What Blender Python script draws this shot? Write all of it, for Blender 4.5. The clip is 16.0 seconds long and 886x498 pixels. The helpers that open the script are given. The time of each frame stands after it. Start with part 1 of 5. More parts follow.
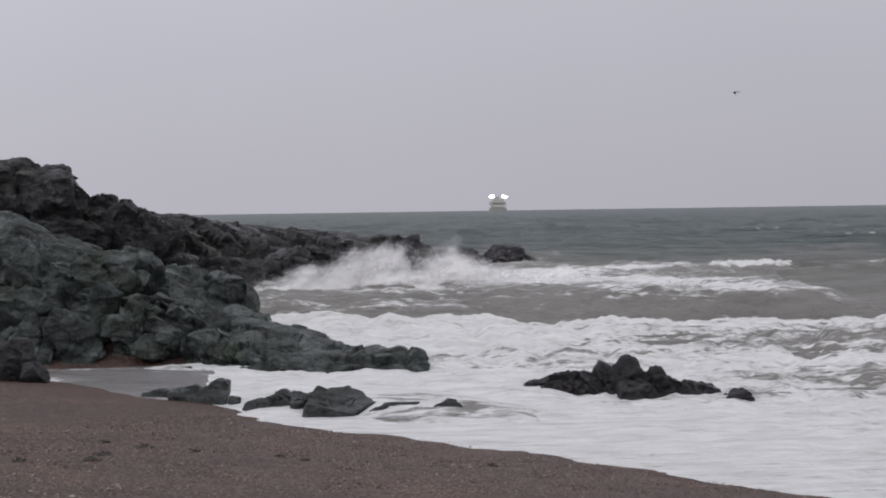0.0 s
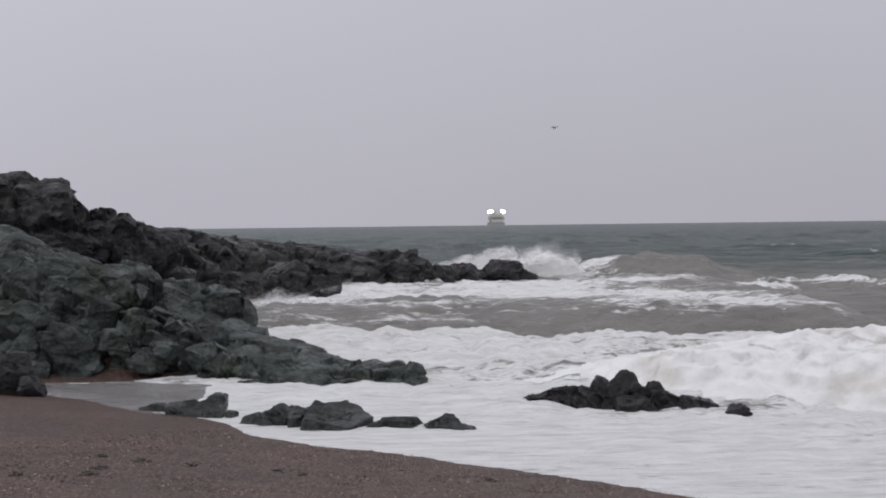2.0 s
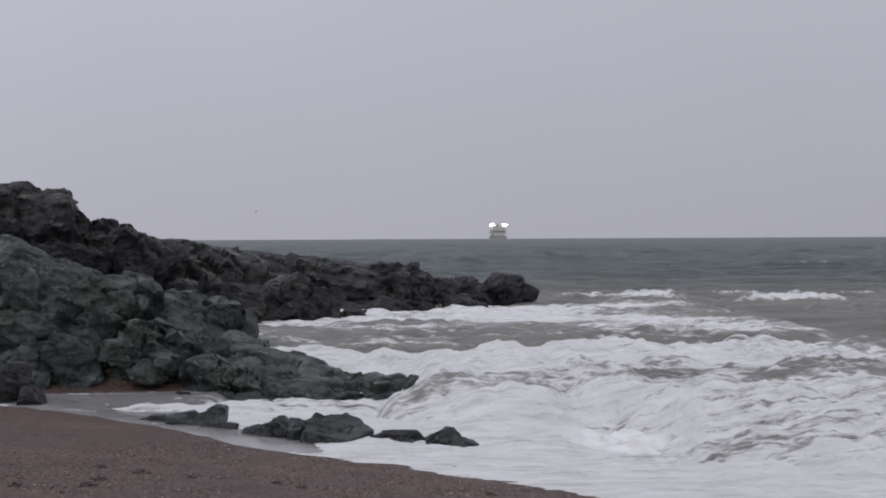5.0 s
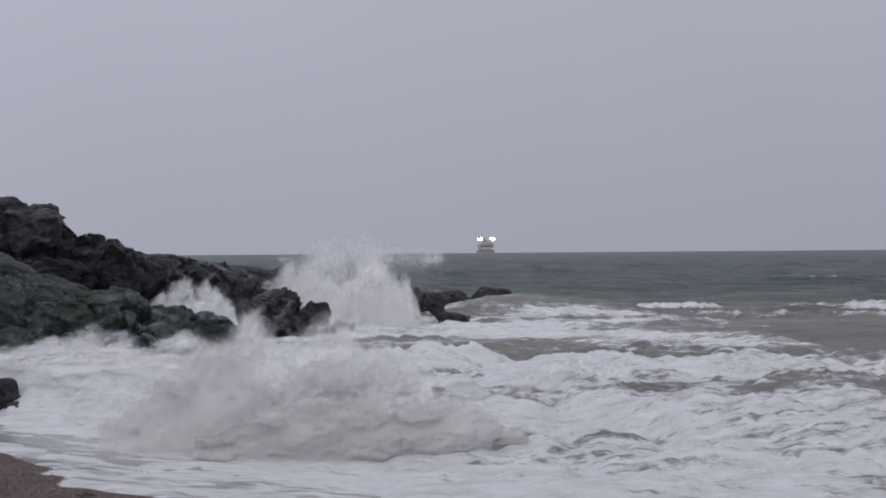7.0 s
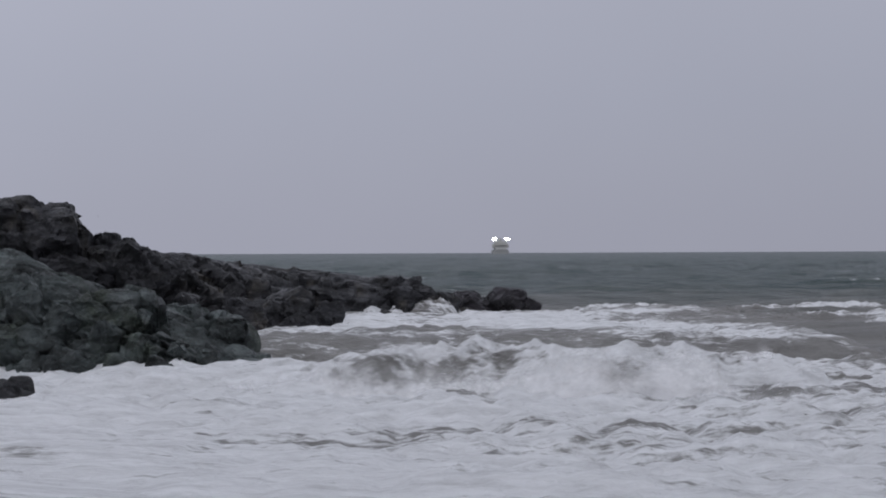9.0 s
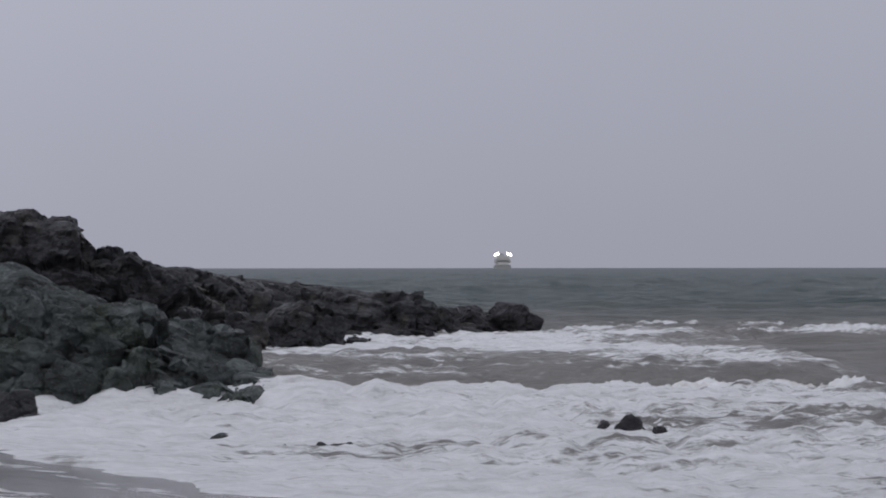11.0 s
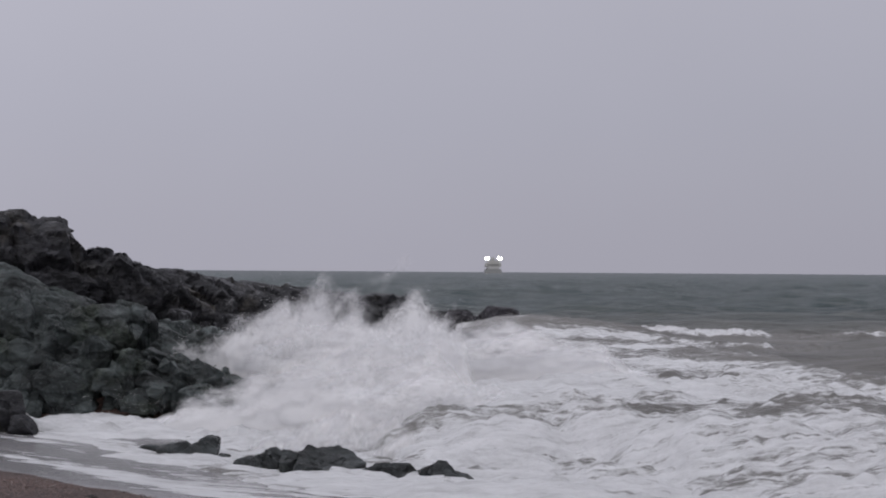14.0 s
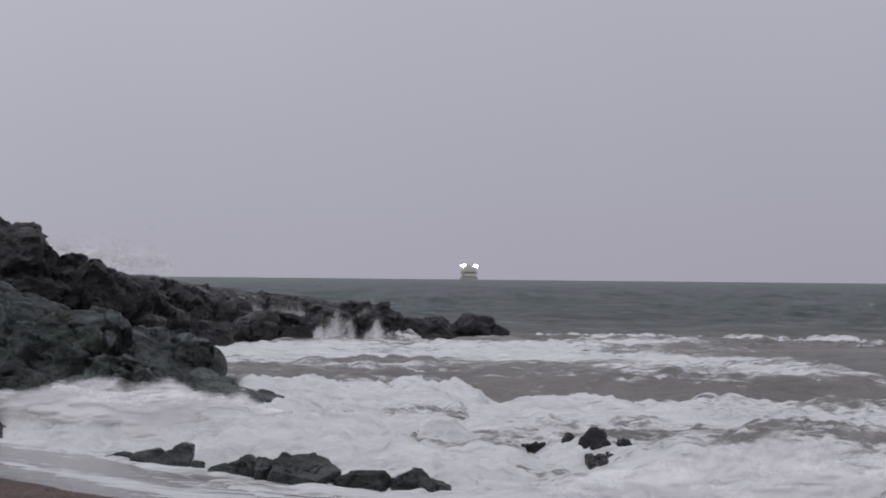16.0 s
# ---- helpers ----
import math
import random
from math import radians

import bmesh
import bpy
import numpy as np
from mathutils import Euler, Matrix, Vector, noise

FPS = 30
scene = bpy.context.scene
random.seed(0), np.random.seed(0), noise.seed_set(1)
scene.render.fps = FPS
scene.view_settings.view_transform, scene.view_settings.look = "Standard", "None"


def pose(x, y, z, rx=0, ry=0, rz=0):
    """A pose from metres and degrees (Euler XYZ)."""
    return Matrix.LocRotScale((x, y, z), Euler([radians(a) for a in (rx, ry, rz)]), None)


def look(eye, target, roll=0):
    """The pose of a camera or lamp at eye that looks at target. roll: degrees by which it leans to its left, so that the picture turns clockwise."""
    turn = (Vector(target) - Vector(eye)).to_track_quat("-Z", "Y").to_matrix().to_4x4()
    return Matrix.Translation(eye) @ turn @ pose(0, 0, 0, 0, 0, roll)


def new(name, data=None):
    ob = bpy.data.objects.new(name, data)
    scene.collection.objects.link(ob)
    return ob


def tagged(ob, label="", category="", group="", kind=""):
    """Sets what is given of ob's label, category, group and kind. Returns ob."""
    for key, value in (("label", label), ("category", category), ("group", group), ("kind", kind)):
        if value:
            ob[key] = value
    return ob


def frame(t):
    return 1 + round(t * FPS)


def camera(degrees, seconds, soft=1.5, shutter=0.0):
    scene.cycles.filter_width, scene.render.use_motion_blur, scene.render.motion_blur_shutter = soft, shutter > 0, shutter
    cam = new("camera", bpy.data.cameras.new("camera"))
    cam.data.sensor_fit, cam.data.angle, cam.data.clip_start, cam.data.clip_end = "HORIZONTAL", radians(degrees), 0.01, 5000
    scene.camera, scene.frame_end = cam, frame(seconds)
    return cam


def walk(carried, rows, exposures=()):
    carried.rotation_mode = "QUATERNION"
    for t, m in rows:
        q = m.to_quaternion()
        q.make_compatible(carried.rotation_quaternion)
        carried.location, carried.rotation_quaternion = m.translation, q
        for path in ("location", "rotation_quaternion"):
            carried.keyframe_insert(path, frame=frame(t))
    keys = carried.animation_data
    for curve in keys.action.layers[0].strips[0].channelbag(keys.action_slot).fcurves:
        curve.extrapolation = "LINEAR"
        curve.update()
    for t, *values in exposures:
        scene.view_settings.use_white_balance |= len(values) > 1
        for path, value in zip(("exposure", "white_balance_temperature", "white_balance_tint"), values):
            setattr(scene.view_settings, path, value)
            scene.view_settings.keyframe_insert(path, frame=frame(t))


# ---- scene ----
# ---- camera: held by hand on the shingle, it only turns ----
EYE = (0.0, 0.0, 3.0)
PATH = [  # seconds, yaw, pitch, roll
    (0, 0.000, -1.806, 0.824),
    (0.5, 0.201, -1.696, 0.821),
    (1, 0.182, -1.621, 0.741),
    (1.5, -0.003, -1.364, 0.602),
    (2, -0.080, -1.122, 0.690),
    (2.5, -0.036, -1.041, 0.721),
    (3, 0.168, -1.131, 0.444),
    (3.5, 0.324, -1.029, 0.331),
    (4, 0.114, -0.736, 0.357),
    (6.5, -0.119, -0.160, 0.197),
    (7, -0.572, 0.166, 0.448),
    (7.5, -0.514, 0.114, 0.411),
    (8, -0.054, -0.137, 0.115),
    (8.5, 0.107, -0.163, 0.113),
    (9, 0.108, 0.163, 0.244),
    (9.5, 0.088, 0.635, 0.114),
    (10, 0.260, 0.870, 0.031),
    (12.5, 0.000, 0.843, -0.001),
    (13, 0.114, 0.666, -0.354),
    (13.5, -0.052, 0.667, -0.350),
    (14, -0.234, 1.041, -0.384),
    (14.5, -0.356, 1.385, -0.400),
    (15, -0.503, 1.465, -0.430),
    (15.5, -1.015, 1.388, -0.511),
    (16, -1.359, 1.390, -0.564),
]
EXPOSURES = [(0, 0.06, 6680, 10), (3, 0.04, 6640, 10), (4, 0.0, 6540, 10), (6.5, -0.17, 6400, 13), (7.0, -0.23, 6320, 12), (7.5, -0.34, 6230, 12), (8.5, -0.31, 6190, 11), (10, -0.33, 6190, 11), (12.5, -0.24, 6450, 13), (16, -0.2, 6480, 13)]
cam = camera(40.0, 16.0, soft=1.9, shutter=0.5)
walk(cam, [(t, pose(*EYE, 90 + p, r, y)) for t, y, p, r in PATH], EXPOSURES)

scene.cycles.transparent_max_bounces = 32

# ---- light: a thick overcast, brighter overhead than at the horizon ----
world = bpy.data.worlds.new("overcast")
scene.world = world
world.use_nodes = True
wn, wl = world.node_tree.nodes, world.node_tree.links
wn.clear()
sky = wn.new("ShaderNodeTexSky")
sky.sky_type, sky.sun_disc = "NISHITA", False
sky.sun_elevation, sky.sun_rotation = radians(42), radians(200)
sky.air_density, sky.dust_density = 1.0, 6.0
coords = wn.new("ShaderNodeTexCoord")
sep = wn.new("ShaderNodeSeparateXYZ")
wl.new(coords.outputs["Generated"], sep.inputs[0])
ramp = wn.new("ShaderNodeValToRGB")
ramp.color_ramp.elements[0].position, ramp.color_ramp.elements[0].color = 0.0, (4.6, 4.6, 5.3, 1)
ramp.color_ramp.elements[1].position, ramp.color_ramp.elements[1].color = 1.0, (10.55, 10.65, 11.5, 1)
e = ramp.color_ramp.elements.new(0.12)
e.color = (4.85, 4.9, 5.65, 1)
e = ramp.color_ramp.elements.new(0.3)
e.color = (5.6, 5.6, 6.3, 1)
cloud = wn.new("ShaderNodeTexNoise")
cloud.inputs["Scale"].default_value, cloud.inputs["Detail"].default_value = 2.2, 4
wl.new(coords.outputs["Generated"], cloud.inputs["Vector"])
cloud_range = wn.new("ShaderNodeMapRange")
cloud_range.inputs["To Min"].default_value, cloud_range.inputs["To Max"].default_value = 0.93, 1.07
wl.new(cloud.outputs["Fac"], cloud_range.inputs["Value"])
wl.new(sep.outputs["Z"], ramp.inputs["Fac"])
dim = wn.new("ShaderNodeVectorMath")
dim.operation = "SCALE"
wl.new(ramp.outputs["Color"], dim.inputs[0])
side = wn.new("ShaderNodeMath")
side.operation = "MULTIPLY_ADD"
side.inputs[1].default_value, side.inputs[2].default_value = -0.17, 1.0
wl.new(sep.outputs["X"], side.inputs[0])
uneven = wn.new("ShaderNodeMath")
uneven.operation = "MULTIPLY"
wl.new(cloud_range.outputs["Result"], uneven.inputs[0])
wl.new(side.outputs[0], uneven.inputs[1])
wl.new(uneven.outputs[0], dim.inputs["Scale"])
veil = wn.new("ShaderNodeMixRGB")
veil.inputs["Fac"].default_value = 0.93
wl.new(sky.outputs["Color"], veil.inputs["Color1"])
wl.new(dim.outputs["Vector"], veil.inputs["Color2"])
back = wn.new("ShaderNodeBackground")
back.inputs["Strength"].default_value = 0.1
wl.new(veil.outputs["Color"], back.inputs["Color"])
wl.new(back.outputs["Background"], wn.new("ShaderNodeOutputWorld").inputs["Surface"])
sun = new("sun", bpy.data.lights.new("sun", "SUN"))
sun.data.energy, sun.data.angle, sun.data.color = 0.45, radians(40), (1.0, 0.985, 0.97)
sun.matrix_world = look((0, 0, 60), (12, 40, 0))

# ---- noise and mesh tools ----
NX, NY = 0.62, 0.785      # seaward direction, level
AX, AY = 0.785, -0.62     # along the shore, towards the open side


def plan(a, s):
    """World x, y from metres along the shore and metres seaward."""
    return a * AX + s * NX, a * AY + s * NY


def lattice(i, j, k, seed):
    h = (i.astype(np.int64) * 374761393 + j.astype(np.int64) * 668265263 + k.astype(np.int64) * 2147483647 + seed * 974634777) & 0xFFFFFFFF
    h = ((h ^ (h >> 13)) * 1274126177) & 0xFFFFFFFF
    h = ((h ^ (h >> 15)) * 2246822519) & 0xFFFFFFFF
    return ((h ^ (h >> 16)) & 0xFFFFFF) / float(0xFFFFFF)


def value_noise(p, seed=0):
    f = np.floor(p)
    u = p - f
    u = u * u * u * (u * (u * 6 - 15) + 10)
    i, j, k = f[:, 0], f[:, 1], f[:, 2]
    out = 0
    for dx in (0, 1):
        for dy in (0, 1):
            for dz in (0, 1):
                w = (u[:, 0] if dx else 1 - u[:, 0]) * (u[:, 1] if dy else 1 - u[:, 1]) * (u[:, 2] if dz else 1 - u[:, 2])
                out = out + w * lattice(i + dx, j + dy, k + dz, seed)
    return out * 2 - 1


def fbm(p, octaves=4, seed=0, gain=0.5, billow=False):
    out, amp = np.zeros(len(p)), 1.0
    for o in range(octaves):
        n = value_noise(p * 2.03 ** o + o * 17.3, seed + o)
        out += amp * ((np.abs(n) * 2 - 0.6) if billow else n)
        amp *= gain
    return out


def facets(p, size, seed, tilt=0.55, crack=0.0):
    """Broken blocks: a tilted plane of its own in each cell, with open joints between the cells."""
    q = p / size
    base = np.floor(q)
    best = np.full(len(p), 1e9)
    second = np.full(len(p), 1e9)
    val = np.zeros(len(p))
    for dx in (-1, 0, 1):
        for dy in (-1, 0, 1):
            for dz in (-1, 0, 1):
                c = base + (dx, dy, dz)
                r = [lattice(c[:, 0], c[:, 1], c[:, 2], seed + n) for n in range(6)]
                d = q - c - np.stack(r[:3], 1)
                dist = (d * d).sum(1)
                v = (d[:, 0] * (r[3] - 0.5) + d[:, 1] * (r[4] - 0.5) + d[:, 2] * (r[5] - 0.5)) * 2 * tilt + (r[3] + r[4] - 1) * 0.5
                near = dist < best
                second = np.where(near, best, np.minimum(second, dist))
                val = np.where(near, v, val)
                best = np.where(near, dist, best)
    joint = np.sqrt(second) - np.sqrt(best)
    return (val - crack * np.exp(-(joint / 0.09) ** 2)) * size


def grid_faces(rows, cols, wrap=False):
    r, c = np.meshgrid(np.arange(rows - 1), np.arange(cols if wrap else cols - 1), indexing="ij")
    n = (c + 1) % cols
    return np.stack([r * cols + c, (r + 1) * cols + c, (r + 1) * cols + n, r * cols + n], -1).reshape(-1, 4)


def mesh_of(name, co, faces, material, smooth=True, foam=None):
    me = bpy.data.meshes.new(name)
    k = faces.shape[1]
    me.vertices.add(len(co))
    me.vertices.foreach_set("co", np.ascontiguousarray(co, dtype=np.float32).ravel())
    me.loops.add(faces.size)
    me.loops.foreach_set("vertex_index", faces.astype(np.int32).ravel())
    me.polygons.add(len(faces))
    me.polygons.foreach_set("loop_start", np.arange(0, faces.size, k, dtype=np.int32))
    me.polygons.foreach_set("loop_total", np.full(len(faces), k, dtype=np.int32))
    me.polygons.foreach_set("use_smooth", np.full(len(faces), smooth))
    if foam is not None:
        me.attributes.new("foam", "FLOAT", "POINT").data.foreach_set("value", np.ascontiguousarray(foam, dtype=np.float32))
    me.materials.append(material)
    me.update()
    me.validate()
    return me


def part(name, me, parent, label=""):
    ob = new(name, me)
    ob.parent = parent
    return tagged(ob, label)


def curve_at(points, n):
    """Smooth samples along rows of control numbers."""
    pts = np.array(points, float)
    step = np.r_[0, np.cumsum(np.maximum(np.linalg.norm(np.diff(pts[:, :2], axis=0), axis=1), 1e-3))]
    u = np.linspace(0, step[-1], n)
    return np.stack([np.interp(u, step, pts[:, c]) for c in range(pts.shape[1])], 1)


# ---- materials ----
class Nodes:
    def __init__(self, name):
        self.material = bpy.data.materials.new(name)
        self.material.use_nodes = True
        self.tree = self.material.node_tree
        self.bsdf = self.tree.nodes["Principled BSDF"]
        self.coords = self.tree.nodes.new("ShaderNodeTexCoord")

    def node(self, kind, **values):
        n = self.tree.nodes.new(kind)
        for key, value in values.items():
            n.inputs[key.replace("_", " ")].default_value = value
        return n

    def link(self, a, b):
        self.tree.links.new(a, b)

    def space(self, scale=(1, 1, 1), turn=0.0):
        m = self.node("ShaderNodeMapping")
        m.inputs["Scale"].default_value = scale
        m.inputs["Rotation"].default_value = (0, 0, turn)
        self.link(self.coords.outputs["Object"], m.inputs["Vector"])
        return m.outputs["Vector"]

    def noise(self, scale, detail=4.0, vector=None, rough=0.55):
        n = self.node("ShaderNodeTexNoise", Scale=scale, Detail=detail, Roughness=rough)
        self.link(vector or self.coords.outputs["Object"], n.inputs["Vector"])
        return n.outputs["Fac"]

    def ramp(self, value, *stops):
        n = self.node("ShaderNodeValToRGB")
        el = n.color_ramp.elements
        while len(el) < len(stops):
            el.new(0.5)
        for e, (at, colour) in zip(el, stops):
            e.position = at
            e.color = (*colour, 1) if len(colour) == 3 else colour
        self.link(value, n.inputs["Fac"])
        return n.outputs["Color"]

    def scalar(self, value, lo, hi, to_lo=0.0, to_hi=1.0, smooth=True):
        n = self.node("ShaderNodeMapRange")
        n.interpolation_type = "SMOOTHSTEP" if smooth else "LINEAR"
        for key, v in (("From Min", lo), ("From Max", hi), ("To Min", to_lo), ("To Max", to_hi)):
            n.inputs[key].default_value = v
        self.link(value, n.inputs["Value"])
        return n.outputs["Result"]

    def math(self, op, a, b):
        n = self.node("ShaderNodeMath")
        n.operation = op
        for sock, v in zip(n.inputs, (a, b)):
            if isinstance(v, (int, float)):
                sock.default_value = v
            else:
                self.link(v, sock)
        return n.outputs[0]

    def mix(self, fac, a, b, blend="MIX"):
        n = self.node("ShaderNodeMixRGB")
        n.blend_type = blend
        for sock, v in zip(n.inputs, (fac, a, b)):
            if isinstance(v, (int, float)):
                sock.default_value = v
            elif isinstance(v, tuple):
                sock.default_value = (*v, 1)
            else:
                self.link(v, sock)
        return n.outputs[0]

    def attribute(self, name):
        n = self.node("ShaderNodeAttribute")
        n.attribute_name = name
        return n.outputs["Fac"]

    def bump(self, height, distance, strength=1.0, before=None):
        n = self.node("ShaderNodeBump", Distance=distance, Strength=strength)
        self.link(height, n.inputs["Height"])
        if before:
            self.link(before, n.inputs["Normal"])
        return n.outputs["Normal"]

    def lifted(self, amount, normal=None):
        """A normal drawn upwards, as light spreads inside foam and spray."""
        up = self.node("ShaderNodeCombineXYZ", Z=1.0)
        if normal is None:
            normal = self.node("ShaderNodeNewGeometry").outputs["Normal"]
        n = self.node("ShaderNodeMix")
        n.data_type = "VECTOR"
        n.inputs[0].default_value = amount
        self.link(normal, n.inputs[4])
        self.link(up.outputs[0], n.inputs[5])
        fin = self.node("ShaderNodeVectorMath")
        fin.operation = "NORMALIZE"
        self.link(n.outputs[1], fin.inputs[0])
        return fin.outputs[0]

    def done(self, colour=None, rough=None, normal=None, spec=None):
        for key, v in (("Base Color", colour), ("Roughness", rough), ("Normal", normal), ("Specular IOR Level", spec)):
            if v is None:
                continue
            if isinstance(v, (int, float)):
                self.bsdf.inputs[key].default_value = v
            elif isinstance(v, tuple):
                self.bsdf.inputs[key].default_value = (*v, 1)
            else:
                self.link(v, self.bsdf.inputs[key])
        return self.material


SHORE_TURN = math.atan2(AY, AX)


def water_material(name, shallow, deep, rough=0.3, turn=0.0, ripple=1.0, silt=None):
    """Silty sea water; the foam attribute says how much lace lies on it."""
    m = Nodes(name)
    v = m.space((0.6, 1.4, 1.0), turn)
    big = m.noise(0.35, 5, v)
    colour = m.ramp(big, (0.3, deep), (0.7, shallow))
    if silt:
        place = m.node("ShaderNodeSeparateXYZ")
        m.link(m.node("ShaderNodeNewGeometry").outputs["Position"], place.inputs[0])
        murk = m.math("ADD", place.outputs["Y"], m.math("MULTIPLY", m.noise(0.03, 3), 60.0))
        colour = m.mix(m.scalar(murk, 62, 135, 1.0, 0.0), colour, m.ramp(big, (0.3, tuple(0.55 * c for c in silt)), (0.7, silt)))
    chop = m.noise(1.7, 7, v, 0.62)
    fine = m.noise(7.0, 4, v)
    normal = m.bump(chop, 0.35, 0.9 * ripple)
    normal = m.bump(fine, 0.06, 0.6 * ripple, normal)
    w = m.space((0.8, 1.15, 1.0), turn - 0.2)
    lace = m.noise(1.35, 12, w, 0.7)
    fleck = m.noise(5.5, 6, v, 0.65)
    cover = m.math("ADD", m.attribute("foam"), m.math("MULTIPLY", m.math("SUBTRACT", lace, 0.5), 1.5))
    cover = m.math("ADD", cover, m.math("MULTIPLY", m.math("SUBTRACT", fleck, 0.5), 1.0))
    streak = m.noise(1.3, 9, m.space((0.28, 2.4, 1.0), turn - 0.12), 0.7)
    cover = m.math("ADD", cover, m.math("MULTIPLY", m.math("SUBTRACT", streak, 0.5), 1.7))
    thread = m.noise(4.2, 6, m.space((0.3, 2.8, 1.0), turn - 0.08), 0.66)
    cover = m.math("ADD", cover, m.math("MULTIPLY", m.math("SUBTRACT", thread, 0.5), 0.8))
    mask = m.scalar(cover, 0.2, 0.56)
    silt = m.ramp(m.noise(3.0, 10, m.space((0.36, 1.8, 1.0), turn - 0.1), 0.76), (0.34, (0.50, 0.505, 0.51)), (0.46, (0.66, 0.67, 0.68)), (0.6, (0.78, 0.79, 0.805)))
    foam_bump = m.bump(m.noise(5.0, 9, None, 0.66), 0.14, 0.9)
    both = m.node("ShaderNodeMix")
    both.data_type = "VECTOR"
    m.link(mask, both.inputs[0])
    m.link(normal, both.inputs[4])
    m.link(foam_bump, both.inputs[5])
    return m.done(m.mix(mask, colour, silt), m.scalar(mask, 0, 1, rough, 0.75), both.outputs[1], 0.2)


def foam_material(name, silty, white=(0.765, 0.775, 0.79), sandy=(0.50, 0.46, 0.40)):
    """Thick churned foam with sandy hollows."""
    m = Nodes(name)
    sand = m.scalar(m.noise(0.75, 5), 0.5, 0.72, 0.0, silty)
    colour = m.mix(sand, white, sandy)
    grey = m.scalar(m.noise(3.1, 8, None, 0.65), 0.44, 0.7, 0.0, 0.65)
    colour = m.mix(grey, colour, tuple(0.77 * c for c in white))
    normal = m.bump(m.noise(3.2, 9, None, 0.68), 0.16, 0.8)
    return m.done(colour, 0.85, m.lifted(0.5, normal), 0.2)


def rock_material(name, dark, light, rust, damp=0.35):
    m = Nodes(name)
    strata = m.noise(1.1, 8, m.space((0.8, 0.8, 2.4), 0.5), 0.62)
    colour = m.ramp(strata, (0.32, dark), (0.5, tuple(0.5 * (a + b) for a, b in zip(dark, light))), (0.72, light))
    stain = m.scalar(m.noise(0.9, 5), 0.52, 0.7, 0.0, 0.75)
    colour = m.mix(stain, colour, rust)
    crack = m.node("ShaderNodeTexVoronoi", Scale=2.1)
    crack.feature = "DISTANCE_TO_EDGE"
    wander = m.node("ShaderNodeTexNoise", Scale=1.6, Detail=4.0)
    m.link(m.coords.outputs["Object"], wander.inputs["Vector"])
    bent = m.node("ShaderNodeVectorMath")
    bent.operation = "MULTIPLY_ADD"
    bent.inputs[1].default_value = (0.8, 0.8, 0.8)
    m.link(wander.outputs["Color"], bent.inputs[0])
    m.link(m.space((0.6, 1, 1.7), 0.3), bent.inputs[2])
    m.link(bent.outputs[0], crack.inputs["Vector"])
    line = m.scalar(crack.outputs["Distance"], 0.0, 0.05, 0.55, 1.0)
    colour = m.mix(1.0, colour, line, "MULTIPLY")
    for size, lo in ((1.5, 0.55), (4.6, 0.6)):
        block = m.node("ShaderNodeTexVoronoi", Scale=size)
        m.link(m.space((0.7, 1, 1.9), 0.5 + size), block.inputs["Vector"])
        split = m.node("ShaderNodeSeparateColor")
        m.link(block.outputs["Color"], split.inputs[0])
        colour = m.mix(1.0, colour, m.scalar(split.outputs[0], 0, 1, lo, 2 - lo, False), "MULTIPLY")
    fleck = m.scalar(m.noise(16, 4), 0.56, 0.74, 0.0, 0.4)
    colour = m.mix(fleck, colour, tuple(min(1, c * 2.2) for c in light))
    face = m.node("ShaderNodeNewGeometry").outputs["Normal"]
    for size, amount in ((1.3, 0.75), (3.4, 0.8), (8.5, 0.6)):
        split = m.node("ShaderNodeTexVoronoi", Scale=size)
        lay = m.node("ShaderNodeMapping")
        lay.inputs["Scale"].default_value = (0.55, 1.0, 1.7)
        lay.inputs["Rotation"].default_value = (0.2, 0.85, 0.2 + 0.1 * size)
        m.link(bent.outputs[0] if size < 2 else m.coords.outputs["Object"], lay.inputs["Vector"])
        m.link(lay.outputs[0], split.inputs["Vector"])
        tilt = m.node("ShaderNodeVectorMath")
        tilt.operation = "MULTIPLY_ADD"
        tilt.inputs[1].default_value = (amount, amount, amount)
        m.link(split.outputs["Color"], tilt.inputs[0])
        level = m.node("ShaderNodeVectorMath")
        level.inputs[1].default_value = (-amount / 2, -amount / 2, -amount / 2)
        m.link(face, level.inputs[0])
        m.link(level.outputs[0], tilt.inputs[2])
        unit = m.node("ShaderNodeVectorMath")
        unit.operation = "NORMALIZE"
        m.link(tilt.outputs[0], unit.inputs[0])
        face = unit.outputs[0]
    normal = m.bump(m.noise(4.0, 9, None, 0.7), 0.12, 0.8, face)
    normal = m.bump(m.noise(13, 8, None, 0.7), 0.05, 0.8, normal)
    rough = m.scalar(m.noise(1.4, 4), 0.35, 0.65, damp, 0.8)
    return m.done(colour, rough, normal, 0.4)


SEA = water_material("silty_sea", (0.062, 0.080, 0.074), (0.022, 0.044, 0.047), rough=0.38, silt=(0.19, 0.184, 0.17))
SURF = water_material("surf_water", (0.228, 0.224, 0.214), (0.158, 0.154, 0.147), rough=0.36)
FILM = water_material("backwash_water", (0.29, 0.285, 0.29), (0.20, 0.195, 0.20), rough=0.16, turn=-SHORE_TURN, ripple=0.1)
FOAM = foam_material("churned_foam", 0.75)
# darker copy of the foam: silt plus the shade at a burst's foot
FOAM_SILT_SHADE = foam_material("shaded_silty_foam", 1.0, (0.50, 0.485, 0.465), (0.27, 0.25, 0.225))


